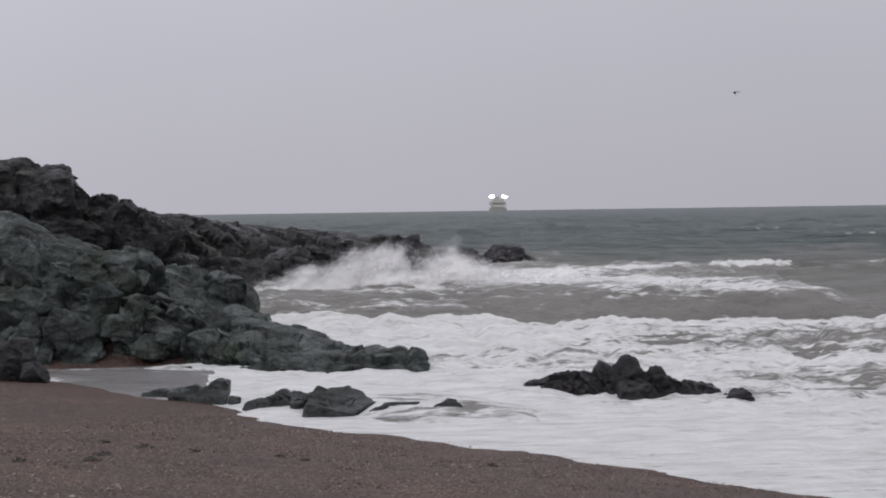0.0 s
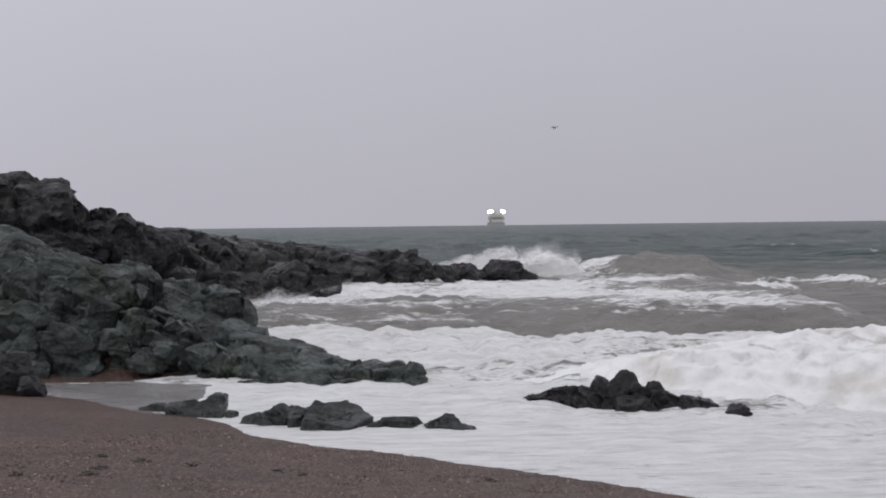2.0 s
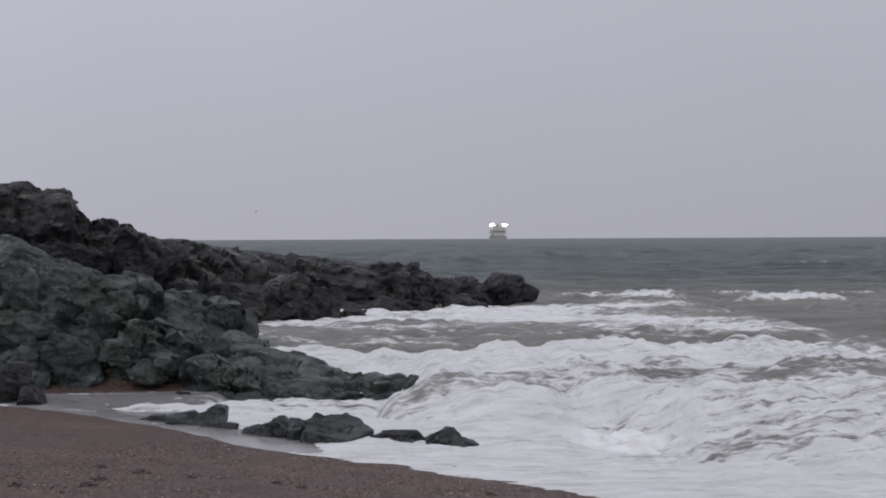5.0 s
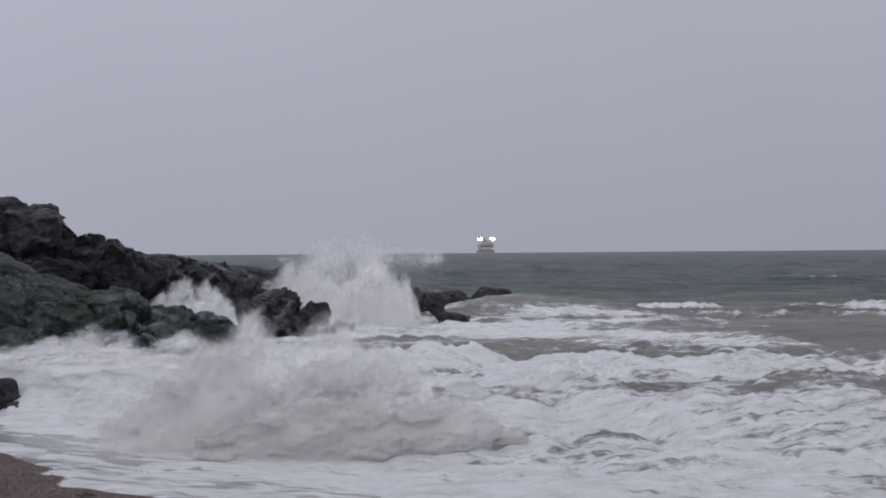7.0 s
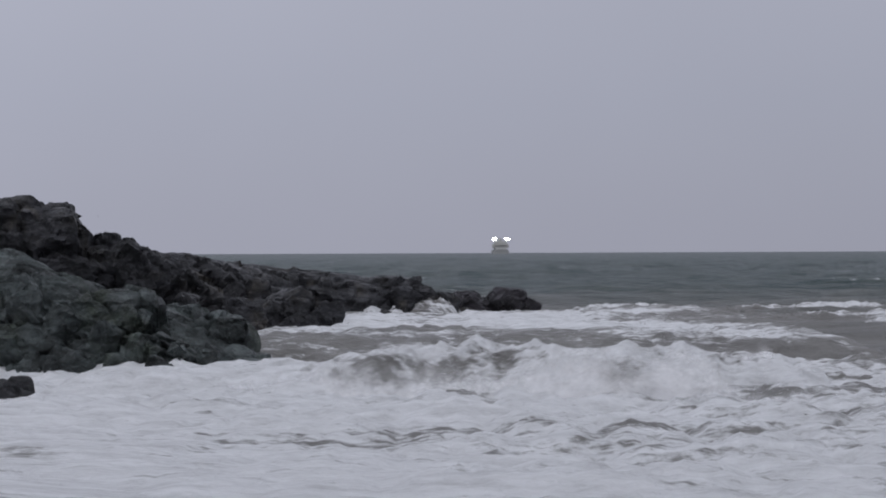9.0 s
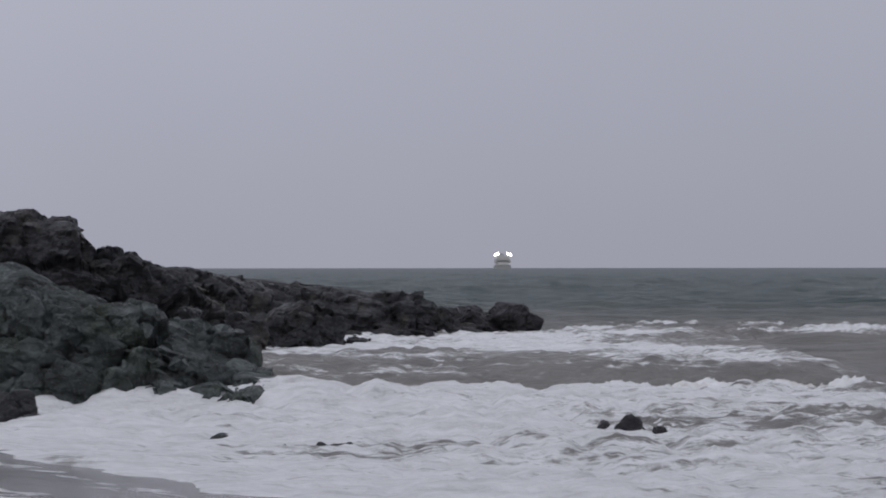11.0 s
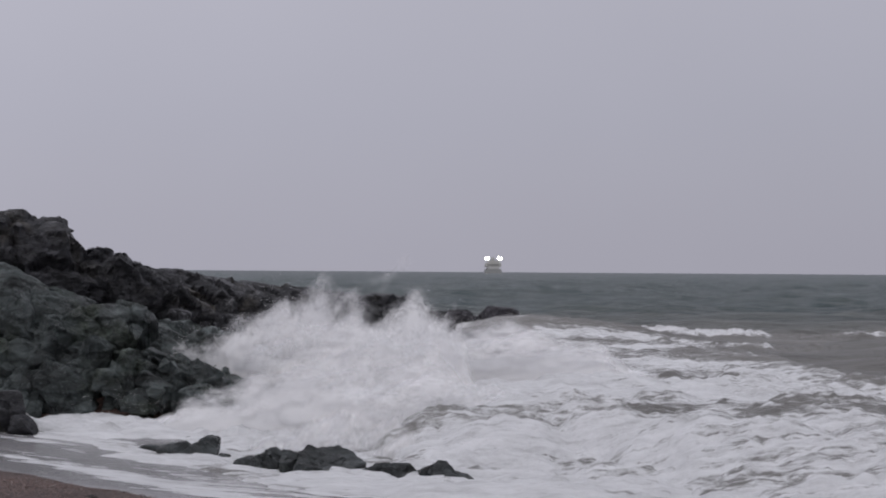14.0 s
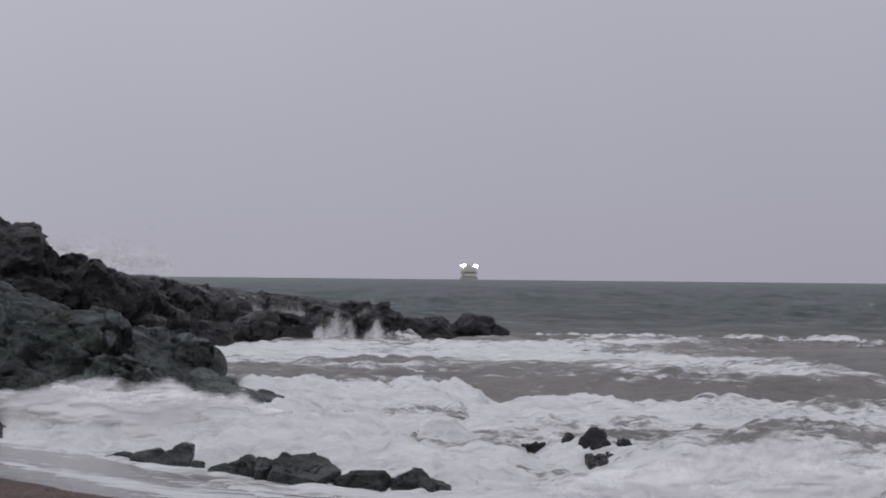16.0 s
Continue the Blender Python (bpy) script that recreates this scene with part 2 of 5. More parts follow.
def spray_material():
    m = Nodes("spray_drops")
    lit = m.node("ShaderNodeBsdfDiffuse", Color=(0.9, 0.9, 0.9, 1))
    passed = m.node("ShaderNodeBsdfTranslucent", Color=(0.9, 0.9, 0.9, 1))
    both = m.node("ShaderNodeMixShader", Fac=0.5)
    m.link(lit.outputs[0], both.inputs[1])
    m.link(passed.outputs[0], both.inputs[2])
    m.link(both.outputs[0], m.tree.nodes["Material Output"].inputs["Surface"])
    return m.material


SPRAY = spray_material()


def veil_material(name, tone):
    """Blown spray: dense where the foam attribute is high, thinning to nothing."""
    m = Nodes(name)
    lit = m.node("ShaderNodeBsdfDiffuse", Color=(0.93, 0.93, 0.93, 1))
    passed = m.node("ShaderNodeBsdfTranslucent", Color=(*(0.97 * c for c in tone), 1))
    m.link(m.lifted(0.3, m.bump(m.noise(8, 8, None, 0.66), 0.05, 0.5)), lit.inputs["Normal"])
    m.link(m.ramp(m.noise(4.5, 8, None, 0.7), (0.33, tuple(0.86 * c for c in tone)), (0.5, tone)), lit.inputs["Color"])
    white = m.node("ShaderNodeMixShader", Fac=0.45)
    m.link(lit.outputs[0], white.inputs[1])
    m.link(passed.outputs[0], white.inputs[2])
    soft = m.math("MULTIPLY", m.math("SUBTRACT", m.noise(2.8, 6, m.space((1, 1, 0.85)), 0.62), 0.5), 1.5)
    fine = m.math("MULTIPLY", m.math("SUBTRACT", m.noise(26, 7, m.space((1, 1, 0.8)), 0.75), 0.5), 1.15)
    dense = m.math("ADD", m.attribute("foam"), m.math("ADD", soft, fine))
    both = m.node("ShaderNodeMixShader")
    m.link(m.scalar(dense, -0.12, 1.2, 0.0, 0.97), both.inputs[0])
    m.link(m.node("ShaderNodeBsdfTransparent").outputs[0], both.inputs[1])
    m.link(white.outputs[0], both.inputs[2])
    m.link(both.outputs[0], m.tree.nodes["Material Output"].inputs["Surface"])
    return m.material


VEIL = veil_material("spray_veil", (0.93, 0.93, 0.935))
# greyer copy of the veil, with a burst's shadowy body in its tone
VEIL_SILT_SHADE = veil_material("shaded_silty_spray_veil", (0.77, 0.76, 0.755))
ROCK_GREEN = rock_material("green_slate", (0.014, 0.018, 0.018), (0.108, 0.128, 0.126), (0.042, 0.052, 0.036), 0.26)
ROCK_DARK = rock_material("dark_schist", (0.010, 0.010, 0.012), (0.052, 0.053, 0.058), (0.052, 0.046, 0.036))
ROCK_SLATE = rock_material("wet_slate", (0.015, 0.017, 0.018), (0.072, 0.082, 0.083), (0.042, 0.050, 0.044), 0.25)
ROCK_WET = rock_material("wet_black_rock", (0.011, 0.010, 0.013), (0.044, 0.041, 0.047), (0.036, 0.029, 0.033), 0.2)


def shingle_material():
    m = Nodes("brown_shingle")
    cell = m.node("ShaderNodeTexVoronoi", Scale=55.0)
    m.link(m.coords.outputs["Object"], cell.inputs["Vector"])
    single = m.node("ShaderNodeSeparateColor")
    m.link(cell.outputs["Color"], single.inputs[0])
    grain = m.ramp(single.outputs[0], (0.0, (0.022, 0.013, 0.011)), (0.5, (0.072, 0.040, 0.033)), (0.88, (0.135, 0.085, 0.071)), (1.0, (0.30, 0.24, 0.21)))
    drift = m.ramp(m.noise(0.9, 5), (0.35, (0.72, 0.72, 0.74)), (0.7, (1.12, 1.06, 1.02)))
    colour = m.mix(1.0, grain, drift, "MULTIPLY")
    normal = m.bump(cell.outputs["Distance"], -0.02, 0.9)
    normal = m.bump(m.noise(2.0, 6), 0.08, 0.5, normal)
    return m.done(colour, 0.62, normal, 0.4)


SHINGLE = shingle_material()


def pebble_material():
    m = Nodes("pebbles")
    info = m.node("ShaderNodeNewGeometry")
    colour = m.ramp(info.outputs["Random Per Island"], (0.0, (0.034, 0.022, 0.019)), (0.45, (0.10, 0.063, 0.054)), (0.8, (0.17, 0.12, 0.105)), (1.0, (0.38, 0.33, 0.30)))
    return m.done(colour, 0.5, None, 0.45)


PEBBLE = pebble_material()


def plain(name, colour, rough=0.6, metal=0.0, glow=0.0):
    m = Nodes(name)
    wear = m.ramp(m.noise(0.6, 5), (0.3, tuple(c * 0.8 for c in colour)), (0.7, colour))
    m.bsdf.inputs["Metallic"].default_value = metal
    if glow:
        m.bsdf.inputs["Emission Color"].default_value = (*colour, 1)
        m.bsdf.inputs["Emission Strength"].default_value = glow
    return m.done(wear, rough)


# ---- the beach ----
def beach_height(x, y):
    s = x * NX + y * NY
    z = 1.4 - 0.109 * s
    z = np.where(s < -2, 1.62 + 0.25 * (1 - np.exp((s + 2) / 6)) , z)
    z = z + 0.022 * np.clip(-x - 2, 0, 6)
    z = np.maximum(z, 0.13 - 0.3 * np.clip(x + 4.9, 0, 20) - 0.3 * np.clip(y - 27, 0, 20))
    bank = np.exp(-((y - 23.9 + 0.05 * (x + 6)) / 1.05) ** 2) * np.clip((-3.4 - x) / 2.5, 0, 1.4)
    z = z + 0.46 * bank
    return np.maximum(z, -2.6)


def build_beach():
    a, s = np.meshgrid(np.linspace(-42, 30, 400), np.r_[np.linspace(-40, 0, 40), np.linspace(0.3, 40, 330)], indexing="ij")
    x, y = plan(a.ravel(), s.ravel())
    p = np.stack([x, y, np.zeros_like(x)], 1)
    z = beach_height(x, y) + 0.02 * fbm(p * 0.5, 3, 3) + 0.008 * fbm(p * 3.1, 3, 9)
    ob = new("beach", mesh_of("beach", np.stack([x, y, z], 1), grid_faces(*a.shape), SHINGLE))
    tagged(ob, "sloping brown shingle beach, wet towards the water", "beach", kind="structure")


build_beach()


def build_pebbles():
    rng = np.random.default_rng(4)
    n = 42000
    a, s = rng.uniform(-13, 6, n), rng.uniform(4.5, 12.2, n)
    x, y = plan(a, s)
    z = beach_height(x, y) + 0.02 * fbm(np.stack([x, y, x * 0], 1) * 0.5, 3, 3)
    size = 0.006 + 0.010 * rng.random(n) ** 2.5
    size[:300] *= 2.2
    unit = np.array([(1, 0, 0), (-1, 0, 0), (0, 1, 0), (0, -1, 0), (0, 0, 0.6), (0, 0, -0.6)], float)
    tri = np.array([(0, 2, 4), (2, 1, 4), (1, 3, 4), (3, 0, 4), (2, 0, 5), (1, 2, 5), (3, 1, 5), (0, 3, 5)])
    turn = rng.uniform(0, 6.3, n)
    shape = unit[None] * size[:, None, None] * rng.uniform(0.7, 1.5, (n, 1, 3))
    c, d = np.cos(turn)[:, None], np.sin(turn)[:, None]
    co = np.stack([shape[..., 0] * c - shape[..., 1] * d + x[:, None], shape[..., 0] * d + shape[..., 1] * c + y[:, None], shape[..., 2] + z[:, None]], -1)
    faces = (tri[None] + 6 * np.arange(n)[:, None, None]).reshape(-1, 3)
    tagged(new("gravel", mesh_of("gravel", co.reshape(-1, 3), faces, PEBBLE)), "brown and grey pebbles lying loose on the beach", "gravel", kind="stuff")


build_pebbles()


def build_seaweed():
    weed = Nodes("dried_seaweed")
    weed = weed.done(weed.ramp(weed.noise(30, 4), (0.3, (0.012, 0.010, 0.008)), (0.7, (0.035, 0.028, 0.022))), 0.6)
    rng = np.random.default_rng(12)
    for a, s, size in ((-9.9, 8.3, 0.16), (-10.4, 8.1, 0.2), (-10.1, 7.3, 0.14), (-9.3, 8.9, 0.1), (-8.9, 8.9, 0.09), (-9.8, 6.9, 0.16), (-7.6, 10.4, 0.12), (-10.9, 7.9, 0.12), (-10.0, 6.3, 0.13)):
        x, y = plan(a, s)
        z = float(beach_height(np.array([x]), np.array([y]))[0])
        bm = bmesh.new()
        for k in range(7):
            at = Vector(rng.normal(0, size * 0.22, 3) * (1, 1, 0)) + Vector((0, 0, 0.012))
            way = rng.uniform(0, 6.3)
            last = None
            for step in range(6):
                w = 0.014 * (1 - step / 8)
                side = Vector((-math.sin(way), math.cos(way), 0)) * w
                ring = [bm.verts.new(at + side), bm.verts.new(at + Vector((0, 0, w * 0.8))), bm.verts.new(at - side), bm.verts.new(at - Vector((0, 0, w * 0.6)))]
                if last:
                    for n in range(4):
                        bm.faces.new((last[n], last[(n + 1) % 4], ring[(n + 1) % 4], ring[n]))
                last = ring
                way += rng.normal(0, 0.6)
                at = at + Vector((math.cos(way), math.sin(way), rng.normal(0, 0.3))) * size * 0.13
                at.z = max(at.z, 0.008)
        me = bpy.data.meshes.new("seaweed")
        bm.to_mesh(me)
        bm.free()
        me.materials.append(weed)
        ob = new("seaweed", me)
        ob.location = (x, y, z)
        ob.rotation_euler = (0.09, 0.07, 0)
        tagged(ob, "small tangle of dark dried seaweed on the shingle", "seaweed", "seaweed scraps")


build_seaweed()


# ---- the sea ----
def build_sea():
    ang = np.radians(np.r_[np.linspace(-75, -25, 40, endpoint=False), np.linspace(-25, 25, 380), np.linspace(26, 75, 40)])
    dist = 9.0 * (4950 / 9.0) ** np.linspace(0, 1, 620)
    d, g = np.meshgrid(dist, ang, indexing="ij")
    x, y = (d * np.sin(g)).ravel(), (d * np.cos(g)).ravel()
    d = d.ravel()
    a, s = x * AX + y * AY, x * NX + y * NY
    p = np.stack([x * 0.07, y * 0.22, np.zeros_like(a)], 1)
    z = 0.46 * fbm(p, 4, 21, 0.6) + 0.17 * fbm(p * 4.1, 4, 31, 0.6)
    z = z * np.clip((d - 37) / 24, 0.22, 1.0) * np.clip(1.0 - (d - 300) / 900, 0.15, 1)
    far = np.clip((d - 46) / 16, 0, 1)
    crest = fbm(np.stack([x * 0.06, y * 0.13, a * 0 + 4.0], 1), 4, 51)
    foam = np.where(d > 46, -0.5 + 1.6 * np.clip(crest - 0.55, 0, 0.5) - 0.05 * far, -0.25)
    ob = new("sea", mesh_of("sea", np.stack([x, y, z], 1), grid_faces(len(dist), len(ang))[:, ::-1], SEA, foam=foam))
    tagged(ob, "grey-green silty open sea under an overcast sky", "sea", kind="structure")


build_sea()


def sheet(name, x0, x1, y0, y1, nx, ny, height, foam, material):
    """A sheet of water over a stretch of the plan, heights and foam given by functions."""
    x, y = np.meshgrid(np.linspace(x0, x1, nx), np.linspace(y0, y1, ny), indexing="ij")
    x, y = x.ravel(), y.ravel()
    p = np.stack([x, y, np.zeros_like(x)], 1)
    return new(name, mesh_of(name, np.stack([x, y, height(x, y, p)], 1), grid_faces(nx, ny), material, foam=foam(x, y, p)))


def surf_edge(x, p):
    return 31.8 + 1.3 * fbm(np.stack([x * 0.13, x * 0, x * 0], 1), 3, 5) - 0.02 * x


def surf_height(x, y, p):
    edge = surf_edge(x, p)
    s = x * NX + y * NY
    fall = np.clip((y - edge + 1.5) / 4.0, 0, 1)
    roll = fbm(np.stack([x * 0.2, y * 0.5, x * 0], 1), 3, 14)
    lump = fbm(p * (0.8, 1.3, 1), 6, 8, 0.62, billow=True)
    amp = np.clip((s - 11.8) / 7, 0.05, 1)
    return amp * (0.13 * roll + 0.10 * lump) + 0.2 * np.exp(-((y - edge + 1.2) / 1.2) ** 2) - 2.6 * fall ** 2


def surf_foam(x, y, p):
    band = fbm(np.stack([x * 0.12, y * 0.55, x * 0 + 2], 1), 4, 77)
    return 0.68 + 0.3 * band + 0.26 * np.clip((17 - x * NX - y * NY) / 4, 0, 1) + 0.25 * np.exp(-((y - surf_edge(x, p) + 1.6) / 1.5) ** 2) - 0.03 * np.clip(x, 0, 12)


surf = sheet("surf", -24, 26, 3, 38, 440, 360, surf_height, surf_foam, SURF)
tagged(surf, "wide sheet of white foaming surf washing up the beach", "surf", kind="structure")


def film_height(x, y, p):
    s, a = x * NX + y * NY, x * AX + y * AY
    wobble = 0.8 * fbm(np.stack([a * 0.25, a * 0, a * 0], 1), 3, 61)
    lip = np.clip((10.6 + wobble - s) / 1.2, 0, 1)
    return -0.109 * (s - 11.5) + 0.022 * np.clip(-x - 2, 0, 6) - 0.25 * lip ** 2 + 0.004 * fbm(p * 2.2, 3, 62)


def film_foam(x, y, p):
    s, a = x * NX + y * NY, x * AX + y * AY
    streak = fbm(np.stack([a * 0.1, s * 1.2, a * 0], 1), 4, 63)
    return 0.0 + 0.75 * np.clip(streak, -0.6, 1)


film = sheet("backwash", -18, 18, 2, 26, 260, 260, film_height, film_foam, FILM)
tagged(film, "thin smooth backwash draining down the shingle", "water", kind="structure")


def swash_height(x, y, p):
    s, a = x * NX + y * NY, x * AX + y * AY
    wobble = 0.9 * fbm(np.stack([a * 0.3 + 7, a * 0, a * 0], 1), 4, 81)
    lip = np.clip((10.6 + wobble - s) / 0.5, 0, 1)
    return -0.109 * (s - 11.5) + 0.022 * np.clip(-x - 2, 0, 6) - 0.3 * lip ** 2 + 0.02 * fbm(p * 1.6, 5, 82, 0.6, True) - 0.02


def swash_foam(x, y, p):
    return 0.7 + 0.5 * fbm(p * (0.25, 0.6, 1), 4, 83)


swash = sheet("swash", -18, 18, 2, 26, 260, 260, swash_height, swash_foam, SURF)
tagged(swash, "foaming tongue of swash running up the shingle", "surf", kind="structure")
pool = sheet("pool", -10, -3.0, 18, 25, 60, 60, lambda x, y, p: 0.185 + 0.004 * fbm(p * 1.5, 2, 66) - 0.5 * np.clip(x + 4.2, 0, 2), lambda x, y, p: x * 0 - 0.1 + 0.4 * fbm(p * (0.3, 1.2, 1), 3, 68), FILM)
tagged(pool, "shallow smooth pool left by the wash below the crag", "water", kind="structure")


def heap_height(x, y, p):
    s = x * NX + y * NY
    rim = np.maximum(np.maximum(15.3 - s, (-0.6 - x) * 1.2), np.maximum(y - 26.5, x - 14)) + 0.7 * fbm(p * 0.4, 4, 91)
    return 0.60 + 0.09 * fbm(p * (0.3, 0.5, 1), 3, 92) + 0.1 * fbm(p * (0.8, 1.2, 1), 6, 93, 0.62, True) - 0.22 * np.clip(rim + 1.5, 0, 6) ** 1.5


def heap_foam(x, y, p):
    return 0.72 + 0.34 * fbm(p * (0.14, 0.5, 1), 4, 95) - 0.055 * np.clip(x - 2, 0, 10)


heap = sheet("foam_heap", -6, 18, 9, 31, 280, 260, heap_height, heap_foam, SURF)
tagged(heap, "heaped churning foam over the surf rock", "foam", kind="structure")


def surge_height(x, y, p):
    rim = np.maximum(np.maximum((19.6 - y) * 0.8 - 0.12 * (x + 4), x - 1.5), np.maximum(y - 28, -9 - x)) + 0.8 * fbm(p * 0.5, 3, 191)
    return 0.46 + 0.1 * fbm(p * (0.4, 0.6, 1), 3, 192) + 0.11 * fbm(p * (0.9, 1.2, 1), 6, 193, 0.62, True) - 0.4 * np.clip(rim + 0.9, 0, 6) ** 1.4


surge = sheet("foam_surge", -11, 5, 15, 30, 220, 200, surge_height, lambda x, y, p: 0.85 + 0.35 * fbm(p * (0.2, 0.5, 1), 4, 195), SURF)
tagged(surge, "white foam surging along the foot of the crag", "foam", kind="structure")


def lap_height(x, y, p):
    rim = np.maximum(np.abs(x + 0.6) - 2.6, np.abs(y + 0.35 * x - 17.4) - 1.6) + 0.4 * fbm(p * 0.7, 3, 291)
    return 0.27 + 0.05 * fbm(p * (0.6, 1.0, 1), 4, 292) - 0.16 * np.clip(rim + 1.4, 0, 4) ** 1.5


lap = sheet("foam_lap", -6, 5, 13, 21.5, 140, 120, lap_height, lambda x, y, p: 0.8 + 0.35 * fbm(p * (0.3, 0.7, 1), 4, 295), SURF)
tagged(lap, "foam lapping over the rocks in the wash", "foam", kind="structure")


def raft_out(x, y):
    left = np.clip((x - 1.0) / 11.5, 0, 2)
    return np.maximum(np.maximum(left, (-x - 7.0) / 4.0), np.abs(y - 41.0) / 9.5)


def raft_height(x, y, p):
    return 0.13 * fbm(np.stack([x * 0.25, y * 0.5, x * 0], 1), 4, 15) + 0.06 * fbm(p * 1.4, 4, 16, billow=True) - 10.0 * np.clip(raft_out(x, y) - 0.78, 0, 1) ** 1.5


def raft_foam(x, y, p):
    return 0.76 - 1.3 * np.clip(raft_out(x, y) - 0.3, 0, 1) + 0.42 * fbm(np.stack([x * 0.14, y * 0.5, x * 0], 1), 4, 17)


raft = sheet("foam_raft", -11, 14.5, 30.5, 51.5, 300, 260, raft_height, raft_foam, SURF)
tagged(raft, "lacy white foam spread over water beside the headland", "foam", kind="structure")


def reef_height(x, y, p):
    hump = np.exp(-np.where(x < 3, ((x - 3) / 4.5) ** 2, ((x - 3) / 8.0) ** 2) - np.where(y < 50.5, ((y - 50.5) / 4.2) ** 2, ((y - 50.5) / 2.6) ** 2))
    return 1.45 * hump - 0.12 + (0.12 * fbm(np.stack([x * 0.3, y * 0.6, x * 0], 1), 4, 171) + 0.06 * fbm(p * 1.4, 4, 172, billow=True)) * np.clip(hump * 3, 0, 1)


def reef_foam(x, y, p):
    return 0.12 + 0.5 * np.clip((4 - x) / 8, -0.7, 1) + 0.3 * np.exp(-((y - 49.5) / 1.2) ** 2) + 0.5 * fbm(np.stack([x * 0.12, y * 0.5, x * 0], 1), 4, 173)


reef = sheet("reef_swell", -8, 24, 38, 58, 260, 200, reef_height, reef_foam, SURF)
tagged(reef, "swell laced with foam heaving over the reef", "wave")


def stream_height(x, y, p):
    mid = np.abs(x + 1.7) / 1.9
    return 0.95 - 0.85 * np.clip((46.6 - y) / 1.5, 0, 1.4) ** 0.8 - 0.12 * x + 0.12 * fbm(p * 1.1, 5, 141, 0.6, True) - 1.6 * np.clip(mid - 0.75, 0, 1) ** 1.5


stream = sheet("foam_stream", -4.4, 1.6, 44.6, 48.4, 110, 90, stream_height, lambda x, y, p: 0.55 + 0.6 * fbm(p * (1.1, 0.5, 1), 4, 142), SURF)
tagged(stream, "white water streaming down through the gap in the headland", "water", kind="structure")


# ---- rocks ----
def ridge_rock(name, spine, material, seed, rough=1.0, across=64, density=16, base=-0.8, square=0.62, under=0.0, grain=1.0):
    """A broken ridge: spine rows are x, y, top, front reach, back reach."""
    pts = np.array(spine, float)
    length = np.linalg.norm(np.diff(pts[:, :2], axis=0), axis=1).sum()
    n = int(np.clip(length * density, 40, 420))
    c = curve_at(spine, n)
    tangent = np.gradient(c[:, :2], axis=0)
    k = max(3, n // 14)
    kernel = np.ones(k) / k
    pad = lambda v: np.convolve(np.pad(v, (k, k), "edge"), kernel, "same")[k:-k]
    tangent = np.stack([pad(tangent[:, 0]), pad(tangent[:, 1])], 1)
    tangent /= np.linalg.norm(tangent, axis=1)[:, None]
    front = np.stack([tangent[:, 1], -tangent[:, 0]], 1)
    th = np.linspace(0, math.pi, across)
    side = np.cos(th)
    reach = np.where(side[None] > 0, c[:, 3:4], c[:, 4:5])
    off = np.sign(side) * np.abs(side) ** 0.9
    off = off * np.where(side > 0, 1 - under * (1 - np.sin(th)) ** 0.7, 1)
    x = c[:, 0:1] + front[:, 0:1] * off * reach
    y = c[:, 1:2] + front[:, 1:2] * off * reach
    rise = np.sin(th) ** square
    z = base + (c[:, 2:3] - base) * rise[None]
    p = np.stack([x, y, z], -1).reshape(-1, 3)
    normal = np.stack([front[:, 0:1] * side, front[:, 1:2] * side, np.broadcast_to(np.sin(th) * 0.8, x.shape)], -1).reshape(-1, 3)
    q = p @ np.array(Euler((0.5, 0.35, 0.6)).to_matrix())
    warp = p + 0.12 * np.stack([fbm(p * 0.9, 2, seed + 40), fbm(p * 0.9, 2, seed + 41), fbm(p * 0.9, 2, seed + 42)], 1)
    qw = warp @ np.array(Euler((0.5, 0.35, 0.6)).to_matrix())
    move = 0.55 * facets(qw * (0.5, 1, 1.2), 1.05 * grain, seed, 0.85, 0.3) + 0.75 * facets(qw * (0.5, 1.0, 1.2), 0.46 * grain, seed + 7, 1.15, 0.22) + 0.5 * facets(q * (0.6, 1, 1.2), 0.2 * grain, seed + 13, 0.9) + 0.10 * fbm(p * 0.7, 3, seed + 3) - 0.06
    move = move * np.broadcast_to(0.35 + 0.65 * np.abs(side), x.shape).ravel()
    p = p + normal * (rough * move)[:, None]
    ends = np.concatenate([[p[:across].mean(0)], [p[-across:].mean(0)]])
    co = np.concatenate([p, ends])
    f = grid_faces(n, across)
    return mesh_of(name, co, f, material, smooth=False)


